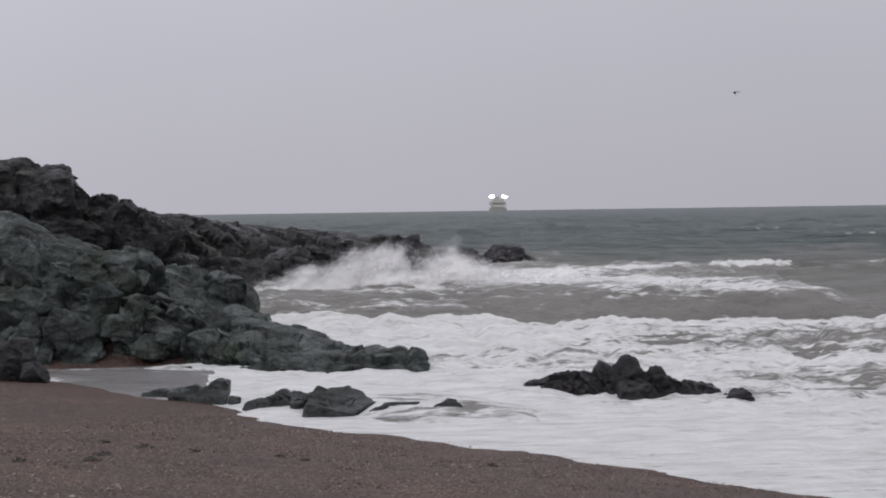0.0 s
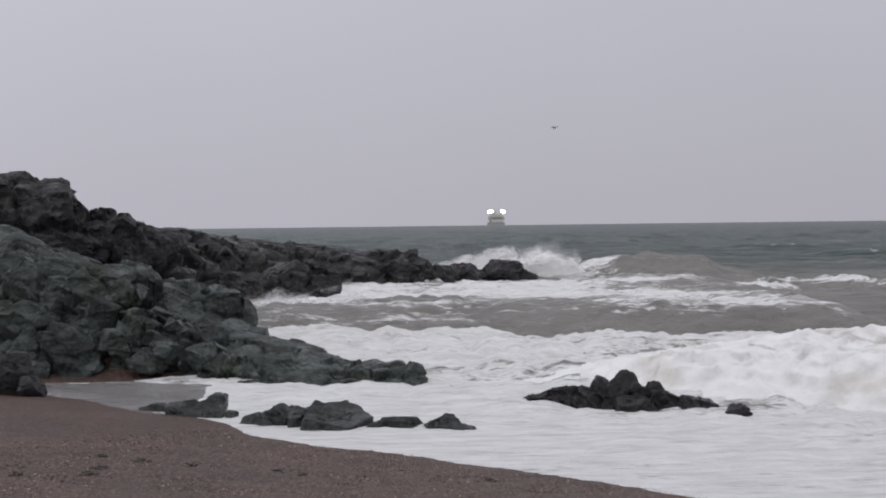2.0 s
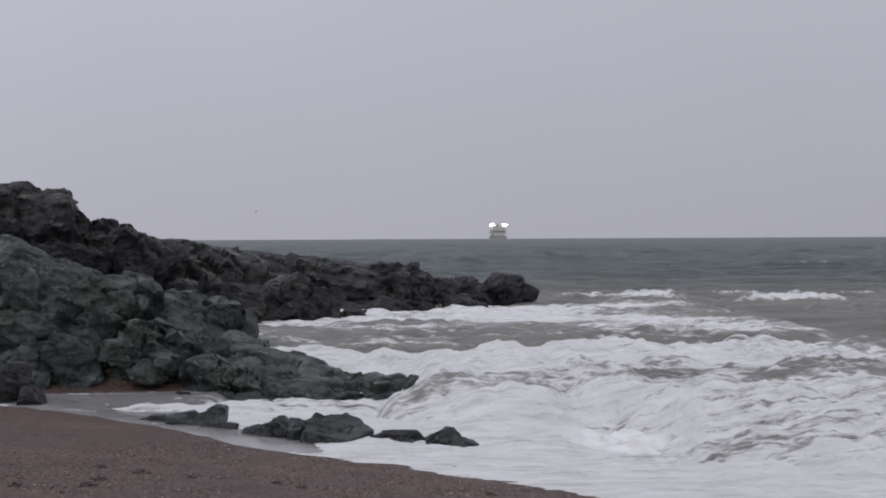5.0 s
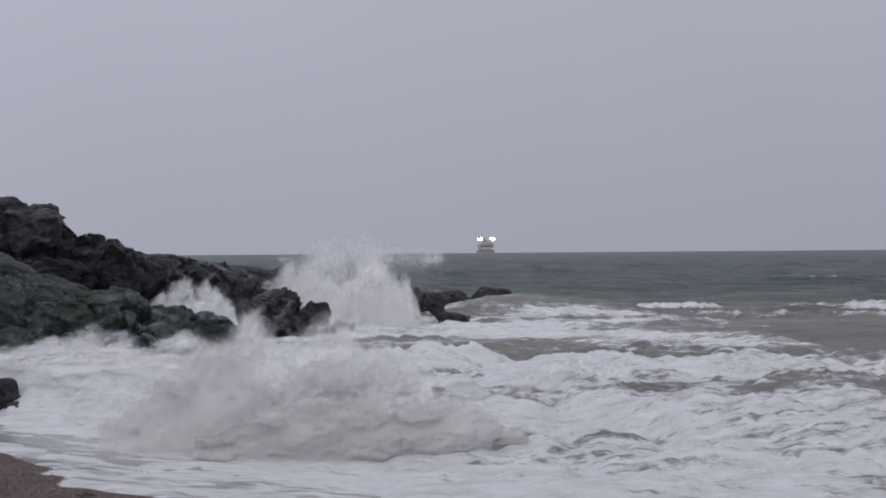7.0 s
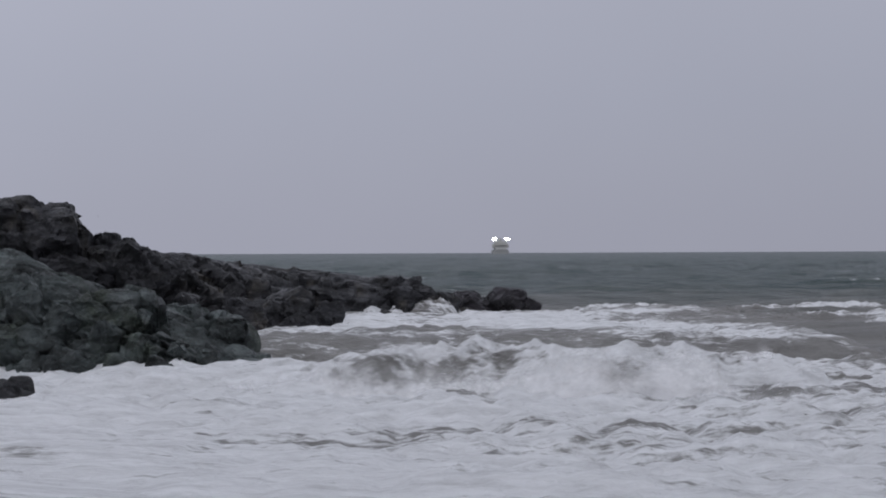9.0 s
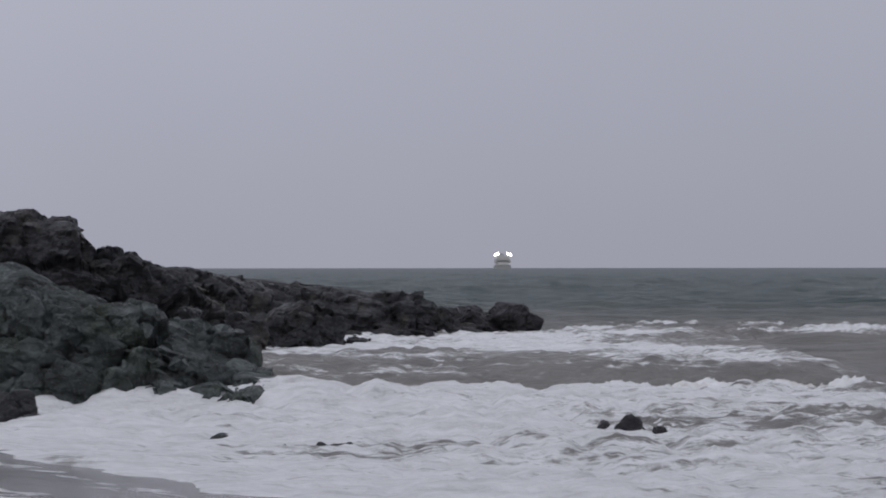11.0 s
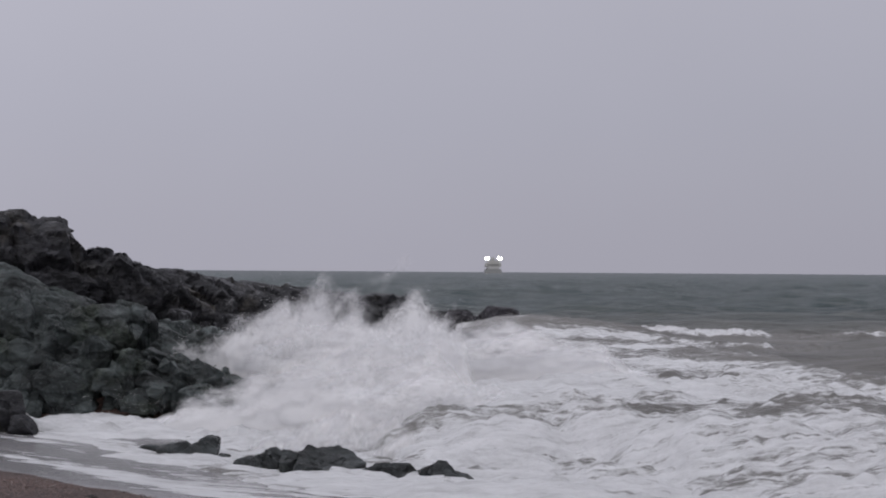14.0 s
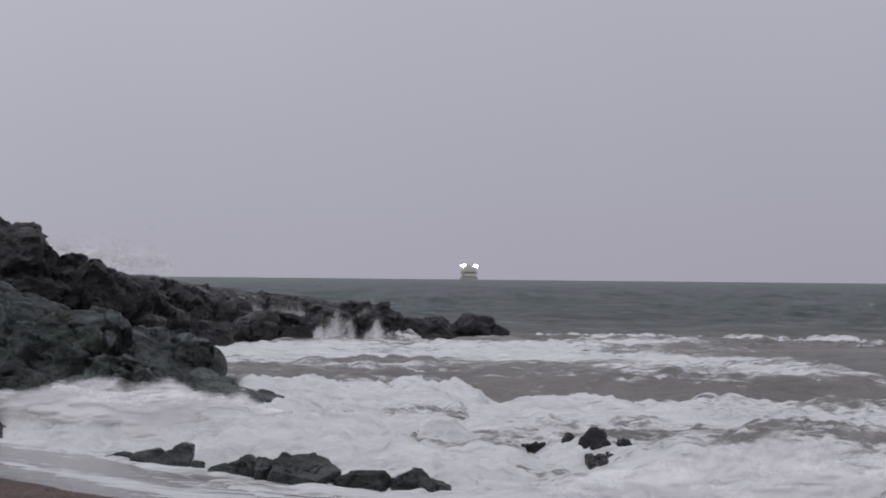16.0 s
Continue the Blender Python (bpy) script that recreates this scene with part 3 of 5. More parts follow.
def chunk(x, y, base, top, wide, deep, lean, seed, cuts=12, rough=1.0, n=24):
    """An angular block of rock, cut by joint planes: middle, base and top heights, half width and depth, lean in degrees."""
    rng = np.random.default_rng(seed)
    u, v = np.meshgrid(np.linspace(-1, 1, n), np.linspace(-1, 1, n), indexing="ij")
    u, v, w = np.tan(u.ravel() * math.pi / 4), np.tan(v.ravel() * math.pi / 4), np.ones(n * n)
    sides = [np.stack(k, 1) for k in ((w, u, v), (-w, v, u), (v, w, u), (u, -w, v), (u, v, w), (v, u, -w))]
    d = np.concatenate(sides)
    d /= np.linalg.norm(d, axis=1)[:, None]
    d, weld = np.unique(np.round(d, 5), axis=0, return_inverse=True)
    weld = weld.ravel()
    box_like = 9.0 if cuts else 2.3
    r = (np.abs(d) ** box_like).sum(1) ** (-1 / box_like)
    for _ in range(cuts):
        way = rng.normal(size=3) * (1, 1, 0.8)
        way /= np.linalg.norm(way)
        r = np.minimum(r, rng.uniform(0.62, 1.02) / np.maximum(d @ way, 1e-3))
    p = d * r[:, None] * (wide, deep, (top - base) / 2)
    scale = (wide * deep * (top - base) / 2) ** (1 / 3)
    q = (p + seed * 3.1) @ np.array(Euler((0.5, 0.35, 0.6)).to_matrix())
    if cuts:
        move = 0.5 * facets(q * (0.6, 1, 1.2), 0.55 * scale, seed, 0.8, 0.2) + 0.5 * facets(q * (0.6, 1, 1.2), 0.22 * scale, seed + 5, 0.9, 0.15)
    else:
        move = 0.16 * scale * fbm(q * 1.7 / scale, 3, seed)
    p = p + d * (rough * move)[:, None]
    a = radians(lean)
    p[:, 0], p[:, 2] = p[:, 0] * math.cos(a) + p[:, 2] * math.sin(a), p[:, 2] * math.cos(a) - p[:, 0] * math.sin(a)
    lo, hi = p.min(0), p.max(0)
    p = (p - (lo + hi) / 2) / (hi - lo) * 2 * (wide, deep, (top - base) / 2) + (x, y, (top + base) / 2)
    faces = weld[np.concatenate([grid_faces(n, n) + k * n * n for k in range(6)])]
    return p, faces


def chunks(name, rows, material, seed, cuts=12, rough=1.0, n=24):
    """One mesh of blocks grown together."""
    co, faces, count = [], [], 0
    for k, row in enumerate(rows):
        p, f = chunk(*row, seed + 31 * k, cuts, rough, n)
        co.append(p)
        faces.append(f + count)
        count += len(p)
    return mesh_of(name, np.concatenate(co), np.concatenate(faces), material, smooth=cuts == 0)


def plates(name, count, material, seed, spread):
    """Slabs of slate that dip seawards across the face of the crag; spread gives the foot line of the face."""
    rng = np.random.default_rng(seed)
    rows = []
    for k in range(count):
        u = rng.random()
        x, y, top = (float(np.interp(u, [0, 1], ends)) for ends in spread)
        h = rng.uniform(0.15, 0.85)
        size = rng.uniform(0.35, 0.8)
        z = 0.25 + (top - 0.5) * (1 - h)
        rows.append((x + 0.3 * h, y - 1.75 * (1 - (1 - h) ** 2.5) ** 0.45 + rng.normal(0, 0.1), z - size * 0.6, z + size * 0.6, size * rng.uniform(0.55, 0.9), 0.3, rng.uniform(28, 58)))
    return [(name, chunks(name, [row], material, seed + 7 * k, 9, 0.3, 20)) for k, row in enumerate(rows)]


def broken_blocks(name, hosts, count, material, seed, sizes=(0.12, 0.4)):
    """Angular blocks, broken along the strata, set into the faces of the given rock meshes."""
    rng = np.random.default_rng(seed)
    strata = Euler((0.45, 0.5, 0.5)).to_matrix()
    bm = bmesh.new()
    for i in range(count):
        me = hosts[i % len(hosts)]
        v = me.vertices[int(rng.integers(0, len(me.vertices)))]
        if v.co.z < 0.1 or v.normal.y > 0.2 or v.normal.z > 0.8:
            continue
        size = sizes[0] + (sizes[1] - sizes[0]) * rng.random() ** 1.8
        turn = strata @ Euler(tuple(rng.normal(0, 0.22, 3))).to_matrix()
        pts = rng.uniform(-1, 1, (13, 3)) * (1.5, 0.9, 0.75)
        pts = np.sign(pts) * np.abs(pts) ** 0.6
        made = [bm.verts.new(v.co - v.normal * size * 0.38 + turn @ Vector(p * size)) for p in pts]
        hull = bmesh.ops.convex_hull(bm, input=made)
        loose = [g for g in hull["geom_interior"] if isinstance(g, bmesh.types.BMVert)]
        bmesh.ops.delete(bm, geom=loose, context="VERTS")
    me = bpy.data.meshes.new(name)
    bm.to_mesh(me)
    bm.free()
    me.materials.append(material)
    return me


def outcrop(name, label, masses, category="rock", blocks=0, sizes=(0.12, 0.4)):
    thing = tagged(new(name), label, category)
    for part_name, me in masses:
        part(part_name, me, thing)
    if blocks:
        for kind in {me.materials[0] for _, me in masses}:
            hosts = [me for name_of, me in masses if me.materials[0] == kind and name_of != "tail_ledge"]
            tagged(part("rubble", broken_blocks("rubble", hosts, blocks, kind, len(label), sizes), thing), kind="stuff")
    return thing


outcrop("headland_crag", "dark green-grey craggy rock outcrop rising from the beach", [
    ("slab", ridge_rock("slab", [(-15, 26.0, 3.9, 1.8, 1.2), (-12, 25.5, 3.5, 1.8, 1.0), (-8.6, 24.7, 3.02, 1.5, 1.0), (-6.8, 24.7, 2.25, 1.6, 1.0), (-6.1, 25, 2.02, 2.0, 1.1), (-5.2, 25.1, 1.62, 2.1, 1.4), (-4.5, 25.0, 1.3, 2.0, 1.2), (-3.9, 24.7, 1.02, 1.4, 1), (-3.5, 24.5, 0.75, 1.1, 1), (-3.2, 24.3, 0.3, 0.8, 0.8)], ROCK_GREEN, 11, 1.0, 110, 28, square=0.75)),
    ("shoulder_block", ridge_rock("shoulder_block", [(-5.3, 25.3, 1.1, 0.9, 0.9), (-4.95, 25.2, 1.6, 0.9, 0.9), (-4.45, 25.1, 1.74, 0.9, 0.8), (-4.15, 25.0, 1.55, 0.8, 0.7), (-3.92, 24.9, 0.7, 0.6, 0.5)], ROCK_GREEN, 13, 0.6, 56, 40, 0.2, 0.5)),
    ("shoulder_block", ridge_rock("shoulder_block", [(-6.0, 26.3, 1.2, 0.7, 0.7), (-5.75, 26.2, 1.85, 0.7, 0.7), (-5.3, 26.1, 1.95, 0.7, 0.7), (-5.1, 26.0, 1.1, 0.6, 0.6)], ROCK_GREEN, 14, 0.55, 48, 40, 0.4, 0.5)),
    ("rib", ridge_rock("rib", [(-6.6, 24.3, 1.9, 0.4, 0.5), (-6.0, 23.7, 1.25, 0.45, 0.5), (-5.5, 23.2, 0.55, 0.4, 0.4), (-5.2, 22.9, 0.0, 0.3, 0.3)], ROCK_GREEN, 15, 0.5, 44, 44, -0.3)),
    ("rib", ridge_rock("rib", [(-5.6, 24.5, 1.62, 0.35, 0.5), (-5.0, 23.8, 1.0, 0.4, 0.5), (-4.6, 23.3, 0.45, 0.4, 0.4), (-4.3, 22.9, -0.1, 0.3, 0.3)], ROCK_GREEN, 16, 0.5, 44, 44, -0.3)),
    ("rib", ridge_rock("rib", [(-7.9, 24.0, 2.3, 0.4, 0.5), (-7.3, 23.6, 1.5, 0.45, 0.5), (-6.9, 23.3, 0.8, 0.4, 0.4), (-6.6, 23.1, 0.2, 0.3, 0.3)], ROCK_GREEN, 17, 0.5, 44, 44, -0.3)),
    ("tail_ledge", ridge_rock("tail_ledge", [(-4.6, 24.3, 1.1, 1.9, 1), (-3.6, 24.1, 0.92, 2.2, 1), (-3.0, 23.9, 0.74, 2.3, 0.9), (-2.2, 23.5, 0.52, 2.1, 0.8), (-1.6, 23.2, 0.4, 1.9, 0.6), (-1.35, 23.1, 0.48, 1.8, 0.6), (-1.1, 23.0, 0.38, 1.7, 0.5), (-0.85, 22.9, 0.46, 1.5, 0.5), (-0.5, 22.8, 0.25, 1.2, 0.4), (-0.3, 22.7, -0.2, 0.6, 0.3)], ROCK_GREEN, 23, 0.6, 84, 38, -0.6, 0.8)),
    ("crag", ridge_rock("crag", [(-18, 29, 4.9, 3, 4), (-13, 29.2, 4.55, 3, 4), (-10.6, 29.5, 4.3, 3.2, 4), (-9.95, 29.6, 4.28, 3.2, 4), (-9.7, 29.6, 4.1, 3.2, 4), (-9.3, 29.8, 4.2, 3.2, 3.5), (-8.75, 30, 3.42, 3.0, 3), (-8.45, 30, 3.5, 2.8, 3), (-8.1, 30.1, 3.48, 2.8, 3), (-8.0, 30.4, 3.2, 2.7, 3), (-7.7, 30.6, 3.12, 2.6, 3), (-7.3, 31.4, 2.75, 2.2, 3), (-6.6, 32.2, 1.9, 2, 2), (-6.0, 33.0, 0.6, 1.5, 1.5)], ROCK_DARK, 37, 1.0, 100, 22, under=0.5)),
    ("low_crag", ridge_rock("low_crag", [(-8.3, 28.5, 2.2, 1, 2), (-7.3, 28.8, 2.0, 1.2, 2), (-6.4, 29.2, 1.6, 1.3, 2), (-5.6, 29.6, 1.0, 1.2, 2), (-4.9, 30, 0.3, 1, 1)], ROCK_DARK, 39, 0.9, 60, 26)),
    *[("crag_block", chunks("crag_block", [row], ROCK_DARK, 700 + 9 * k, 4 if k == 3 else 11, 0.5, 30)) for k, row in enumerate((
        (-11.12, 29.8, 1.5, 4.39, 1.05, 0.92, 0), (-9.68, 29.6, 1.5, 4.29, 0.64, 0.7, 0), (-8.98, 29.3, 1.2, 3.84, 0.6, 0.7, 18), (-8.22, 29.6, 1.5, 3.54, 0.34, 0.4, 0), (-7.89, 29.8, 1.2, 3.33, 0.28, 0.4, 0),
        (-7.6, 30.5, 0.8, 3.21, 0.38, 0.5, 0), (-7.35, 33.0, 0.5, 3.04, 0.66, 0.62, 8), (-8.77, 28.3, 1.2, 3.12, 0.82, 0.56, 20), (-10.54, 28.6, 1.0, 3.2, 1.0, 0.6, 5), (-7.67, 28.9, 1.0, 3.28, 0.5, 0.45, 0),
        (-6.4, 28.6, -0.2, 2.1, 0.6, 0.6, 14), (-5.7, 29.4, -0.3, 1.5, 0.6, 0.6, 16)))],
    *[("slate_block", chunks("slate_block", [row], ROCK_GREEN, 800 + 9 * k, 11, 0.45, 28)) for k, row in enumerate((
        (-6.7, 25.6, 0.3, 2.36, 0.68, 0.6, 12), (-5.59, 25.6, 0.4, 1.97, 0.4, 0.4, 0), (-4.59, 25.0, 0.2, 1.74, 0.57, 0.5, 6), (-5.19, 24.6, 0.2, 1.53, 0.42, 0.4, 12), (-3.8, 24.6, -0.2, 1.0, 0.3, 0.3, 0),
        (-3.23, 24.4, -0.3, 0.76, 0.38, 0.3, 10), (-3.23, 22.85, -0.3, 0.56, 0.42, 0.32, 0), (-2.5, 23.1, -0.4, 0.56, 0.42, 0.3, 8), (-0.62, 22.6, -0.4, 0.47, 0.28, 0.3, 6), (-9.6, 23.9, 0.3, 3.0, 0.9, 0.7, 24), (-8.5, 23.75, 0.2, 2.62, 0.75, 0.65, 32), (-7.55, 23.6, 0.0, 2.12, 0.65, 0.6, 36),
        (-6.75, 23.5, -0.1, 1.75, 0.55, 0.5, 34), (-5.95, 23.4, -0.2, 1.5, 0.55, 0.5, 36), (-5.1, 23.4, -0.2, 1.15, 0.5, 0.5, 34), (-8.0, 22.9, -0.1, 1.2, 0.7, 0.4, 30), (-6.9, 22.9, -0.2, 0.95, 0.5, 0.35, 34)))],
    *plates("slate_plate", 20, ROCK_GREEN, 61, ((-9.0, -4.4), (24.7, 24.6), (2.8, 1.5))),
], blocks=500, sizes=(0.06, 0.22))
outcrop("headland_ridge", "low dark rocky headland running out into the surf", [
    ("ridge", ridge_rock("ridge", [(-24, 38, 3.9, 4, 5), (-15, 40, 3.4, 4, 5), (-11, 43, 3.1, 4, 4), (-9.3, 45, 2.85, 3.5, 4), (-6.6, 47, 2.42, 3, 3), (-3.5, 47.5, 2.15, 2.6, 2.5), (-1.3, 47.6, 2.02, 2.0, 2), (-0.75, 47.6, 1.75, 1.6, 1.5), (-0.2, 47.6, 1.1, 1.3, 1.2), (0.3, 47.6, 0.1, 0.8, 0.8)], ROCK_DARK, 51, 0.6, 70, 12, grain=1.5)),
    ("shelf", ridge_rock("shelf", [(-10.5, 38.5, 1.5, 2, 3), (-8.8, 40.5, 1.15, 2, 3), (-7.0, 42.5, 0.9, 1.6, 2), (-5.6, 43.6, 0.65, 1.3, 2), (-4.6, 44.3, 0.2, 1, 1)], ROCK_DARK, 63, 0.7, 60, 14)),
    ("low_ledge", ridge_rock("low_ledge", [(-4.2, 44.6, 0.3, 0.6, 0.8), (-3.6, 44.6, 0.75, 0.7, 0.9), (-2.9, 44.7, 0.62, 0.6, 0.9), (-2.3, 44.8, 0.86, 0.7, 0.9), (-1.5, 45.0, 0.72, 0.7, 0.8), (-0.9, 45.3, 0.5, 0.6, 0.7), (-0.5, 45.6, -0.1, 0.4, 0.5)], ROCK_DARK, 71, 0.45, 48, 22)),
    ("low_ledge", ridge_rock("low_ledge", [(-0.3, 46.6, 0.2, 0.5, 0.6), (0.3, 46.9, 0.78, 0.6, 0.7), (1.0, 47.2, 0.7, 0.6, 0.7), (1.6, 47.5, 0.5, 0.5, 0.6), (2.1, 47.8, -0.1, 0.4, 0.5)], ROCK_DARK, 73, 0.4, 48, 24)),
    *[("ridge_block", chunks("ridge_block", [row], ROCK_DARK, 900 + 9 * k, 12, 0.8, 26)) for k, row in enumerate((
        (-5.52, 47.0, 0.3, 2.5, 1.45, 0.8, 2), (-2.35, 46.8, 0.2, 2.14, 0.9, 0.7, 0), (-1.15, 46.9, 0.0, 2.13, 0.85, 0.7, 8), (-0.1, 47.3, -0.4, 1.5, 0.7, 0.6, 12), (-2.87, 45.0, -0.3, 0.71, 1.04, 0.52, 4), (-0.9, 45.3, -0.3, 0.72, 1.1, 0.58, 6), (0.6, 49.0, -0.4, 0.85, 0.8, 0.55, 4),
        (-6.9, 40.0, -0.2, 2.2, 0.5, 0.5, 0), (-5.4, 40.2, -0.4, 1.9, 1.15, 0.8, 3), (-4.0, 40.4, -0.4, 1.45, 0.7, 0.6, 14), (-6.6, 37.6, -0.4, 1.7, 1.1, 0.7, 10), (-3.1, 41.0, -0.4, 0.72, 0.55, 0.45, 6)))],
], blocks=160, sizes=(0.1, 0.34))
outcrop("tip_rock", "black whale-backed rock at the end of the headland", [
    ("hump", chunks("hump", [(1.23, 53.0, -0.5, 1.38, 1.1, 0.9, -6), (2.39, 53.0, -0.5, 1.5, 1.15, 0.95, 4), (3.4, 52.8, -0.5, 1.17, 0.75, 0.7, 20)], ROCK_WET, 83, 6, 0.35, 34))])
outcrop("surf_rock", "jagged black rock with rounded knobs in the surf", [
    *[("base_block", chunks("base_block", [row], ROCK_WET, 91 + 5 * k, 6, 0.7, 30)) for k, row in enumerate(((1.62, 19.4, -0.5, 0.33, 0.42, 0.35, -8), (2.08, 19.3, -0.5, 0.44, 0.44, 0.4, -6), (2.73, 19.1, -0.5, 0.45, 0.55, 0.45, 0), (3.42, 18.9, -0.5, 0.43, 0.48, 0.4, 20), (3.87, 18.55, -0.5, 0.34, 0.32, 0.3, 10), (4.34, 18.15, -0.5, 0.3, 0.5, 0.34, 10)))],
    ("front_slab", chunks("front_slab", [(2.92, 18.55, -0.5, 0.38, 0.34, 0.3, 6)], ROCK_DARK, 95, 8, 0.5, 28)),
    *[("knob", chunks("knob", [row], ROCK_WET, 92 + k, 0, 1.0, 24)) for k, row in enumerate(((2.47, 19.15, 0.0, 0.61, 0.18, 0.2, 0), (2.84, 19.0, -0.1, 0.71, 0.31, 0.28, 0), (3.28, 18.95, 0.0, 0.55, 0.19, 0.2, 0), (3.86, 18.5, -0.1, 0.34, 0.17, 0.18, 0)))],
])
for label, rows, seed, mat in (
    ("small dark boulder at the edge of the wash", [(-4.48, 18.9, -0.1, 0.31, 0.25, 0.25, -4), (-3.92, 18.6, -0.2, 0.38, 0.32, 0.28, -8), (-3.58, 18.5, -0.2, 0.5, 0.3, 0.3, 8), (-3.2, 18.3, -0.1, 0.25, 0.1, 0.12, 10)], 101, ROCK_SLATE),
    ("double-humped dark green rock in the wash", [(-2.74, 17.75, -0.2, 0.3, 0.24, 0.22, -12), (-2.4, 17.7, -0.2, 0.43, 0.3, 0.3, 4), (-2.04, 17.5, -0.2, 0.41, 0.2, 0.25, 0), (-1.54, 17.35, -0.3, 0.5, 0.54, 0.42, 14)], 102, ROCK_SLATE),
    ("low flat dark rock in the wash", [(-0.94, 17.2, -0.2, 0.26, 0.2, 0.2, -10), (-0.54, 17.3, -0.3, 0.29, 0.42, 0.3, 0), (-0.04, 17.2, -0.3, 0.33, 0.34, 0.32, 8), (0.3, 17.0, -0.3, 0.23, 0.25, 0.25, 24)], 103, ROCK_SLATE),
    ("dark boulder standing on the shingle beside the crag", [(-8.0, 20.55, 0.0, 0.9, 0.8, 0.5, -4), (-7.25, 20.35, 0.0, 0.97, 0.42, 0.4, 6), (-6.85, 20.2, 0.0, 0.62, 0.26, 0.3, 20)], 104, ROCK_DARK),
    ("small dark stone at the foot of the crag", [(-4.8, 22.3, -0.1, 0.22, 0.22, 0.2, 0)], 105, ROCK_DARK),
    ("small dark stone awash beyond the ledge", [(0.3, 20.9, -0.2, 0.1, 0.32, 0.2, 6)], 106, ROCK_WET),
):
    tagged(new("boulder", chunks("boulder", rows, mat, seed, 11, 0.35, 28)), label, "rock", "boulders in the wash")


# ---- moving water ----
def droplets(n, where, size, seed):
    """Small drops as tetrahedra: where(rng, n) gives their places."""
    rng = np.random.default_rng(seed)
    p = where(rng, n)
    r = size * np.exp(rng.normal(0, 0.3, len(p)))
    tet = np.array([(1, 1, 1), (1, -1, -1), (-1, 1, -1), (-1, -1, 1)], float) * 0.8
    q = rng.normal(size=(len(p), 4))
    q /= np.linalg.norm(q, axis=1)[:, None]
    w, x, y, z = q.T
    m = np.stack([1 - 2 * (y * y + z * z), 2 * (x * y - z * w), 2 * (x * z + y * w), 2 * (x * y + z * w), 1 - 2 * (x * x + z * z), 2 * (y * z - x * w), 2 * (x * z - y * w), 2 * (y * z + x * w), 1 - 2 * (x * x + y * y)], 1).reshape(-1, 3, 3)
    co = np.einsum("nij,kj->nki", m, tet) * r[:, None, None] + p[:, None]
    faces = (np.array([(0, 1, 2), (0, 3, 1), (0, 2, 3), (1, 3, 2)])[None] + 4 * np.arange(len(p))[:, None, None]).reshape(-1, 3)
    return co.reshape(-1, 3), faces


def fan(jets, spread, tall, thick):
    def where(rng, n):
        j = rng.integers(0, jets, n)
        foot, lean = rng.uniform(-1, 1, jets), rng.normal(0, 0.25, jets)
        reach = (0.35 + 0.65 * rng.random(jets)) * (1 - 0.55 * foot ** 2)
        u = rng.random(n) ** 1.5
        wide = 0.035 + 0.12 * u
        x = spread * foot[j] + spread * (lean[j] + 0.35 * foot[j]) * u + rng.normal(0, 1, n) * wide * spread
        y = rng.normal(0, 1, n) * thick * (0.5 + u)
        z = tall * reach[j] * u + rng.normal(0, 1, n) * 0.05 * tall
        return np.stack([x, y, z], 1)
    return where


SPRAYS = {
    "wide": mesh_of("spray_wide", *droplets(15000, fan(54, 0.8, 0.78, 0.14), 0.0016, 1), SPRAY, False),
    "mist": mesh_of("spray_mist", *droplets(15000, fan(30, 0.75, 0.75, 0.2), 0.001, 3), SPRAY, False),
}


def mound_mesh(seed, material=None):
    """The dense foot of a splash: a billowing half dome one metre across and high."""
    u, v = np.meshgrid(np.linspace(0, 2 * math.pi, 110, endpoint=False), np.linspace(0, 1, 46), indexing="ij")
    u, v = u.ravel(), v.ravel()
    r = np.cos(v * math.pi / 2) ** 0.7
    p = np.stack([np.cos(u) * r, np.sin(u) * r * 0.45, np.sin(v * math.pi / 2) ** 1.4 * 0.62 - 0.1 - 1.1 * np.clip(0.12 - v, 0, 1) / 0.12], 1)
    push = 0.12 * fbm(p * 2.0, 3, seed, 0.45, True) + 0.12 * fbm(p * 1.3, 2, seed + 5)
    p = p * (1 + push * 1.3)[:, None]
    p[:, 2] *= 1 + 0.45 * fbm(p * (3, 3, 0), 2, seed + 9)
    c, r = np.meshgrid(np.arange(110), np.arange(45), indexing="ij")
    n = (c + 1) % 110
    f = np.stack([c * 46 + r, n * 46 + r, n * 46 + r + 1, c * 46 + r + 1], -1).reshape(-1, 4)
    return mesh_of("foam_mound", p, f, material or FOAM)


MOUNDS = [mound_mesh(201), mound_mesh(231), mound_mesh(261, FOAM_SILT_SHADE)]


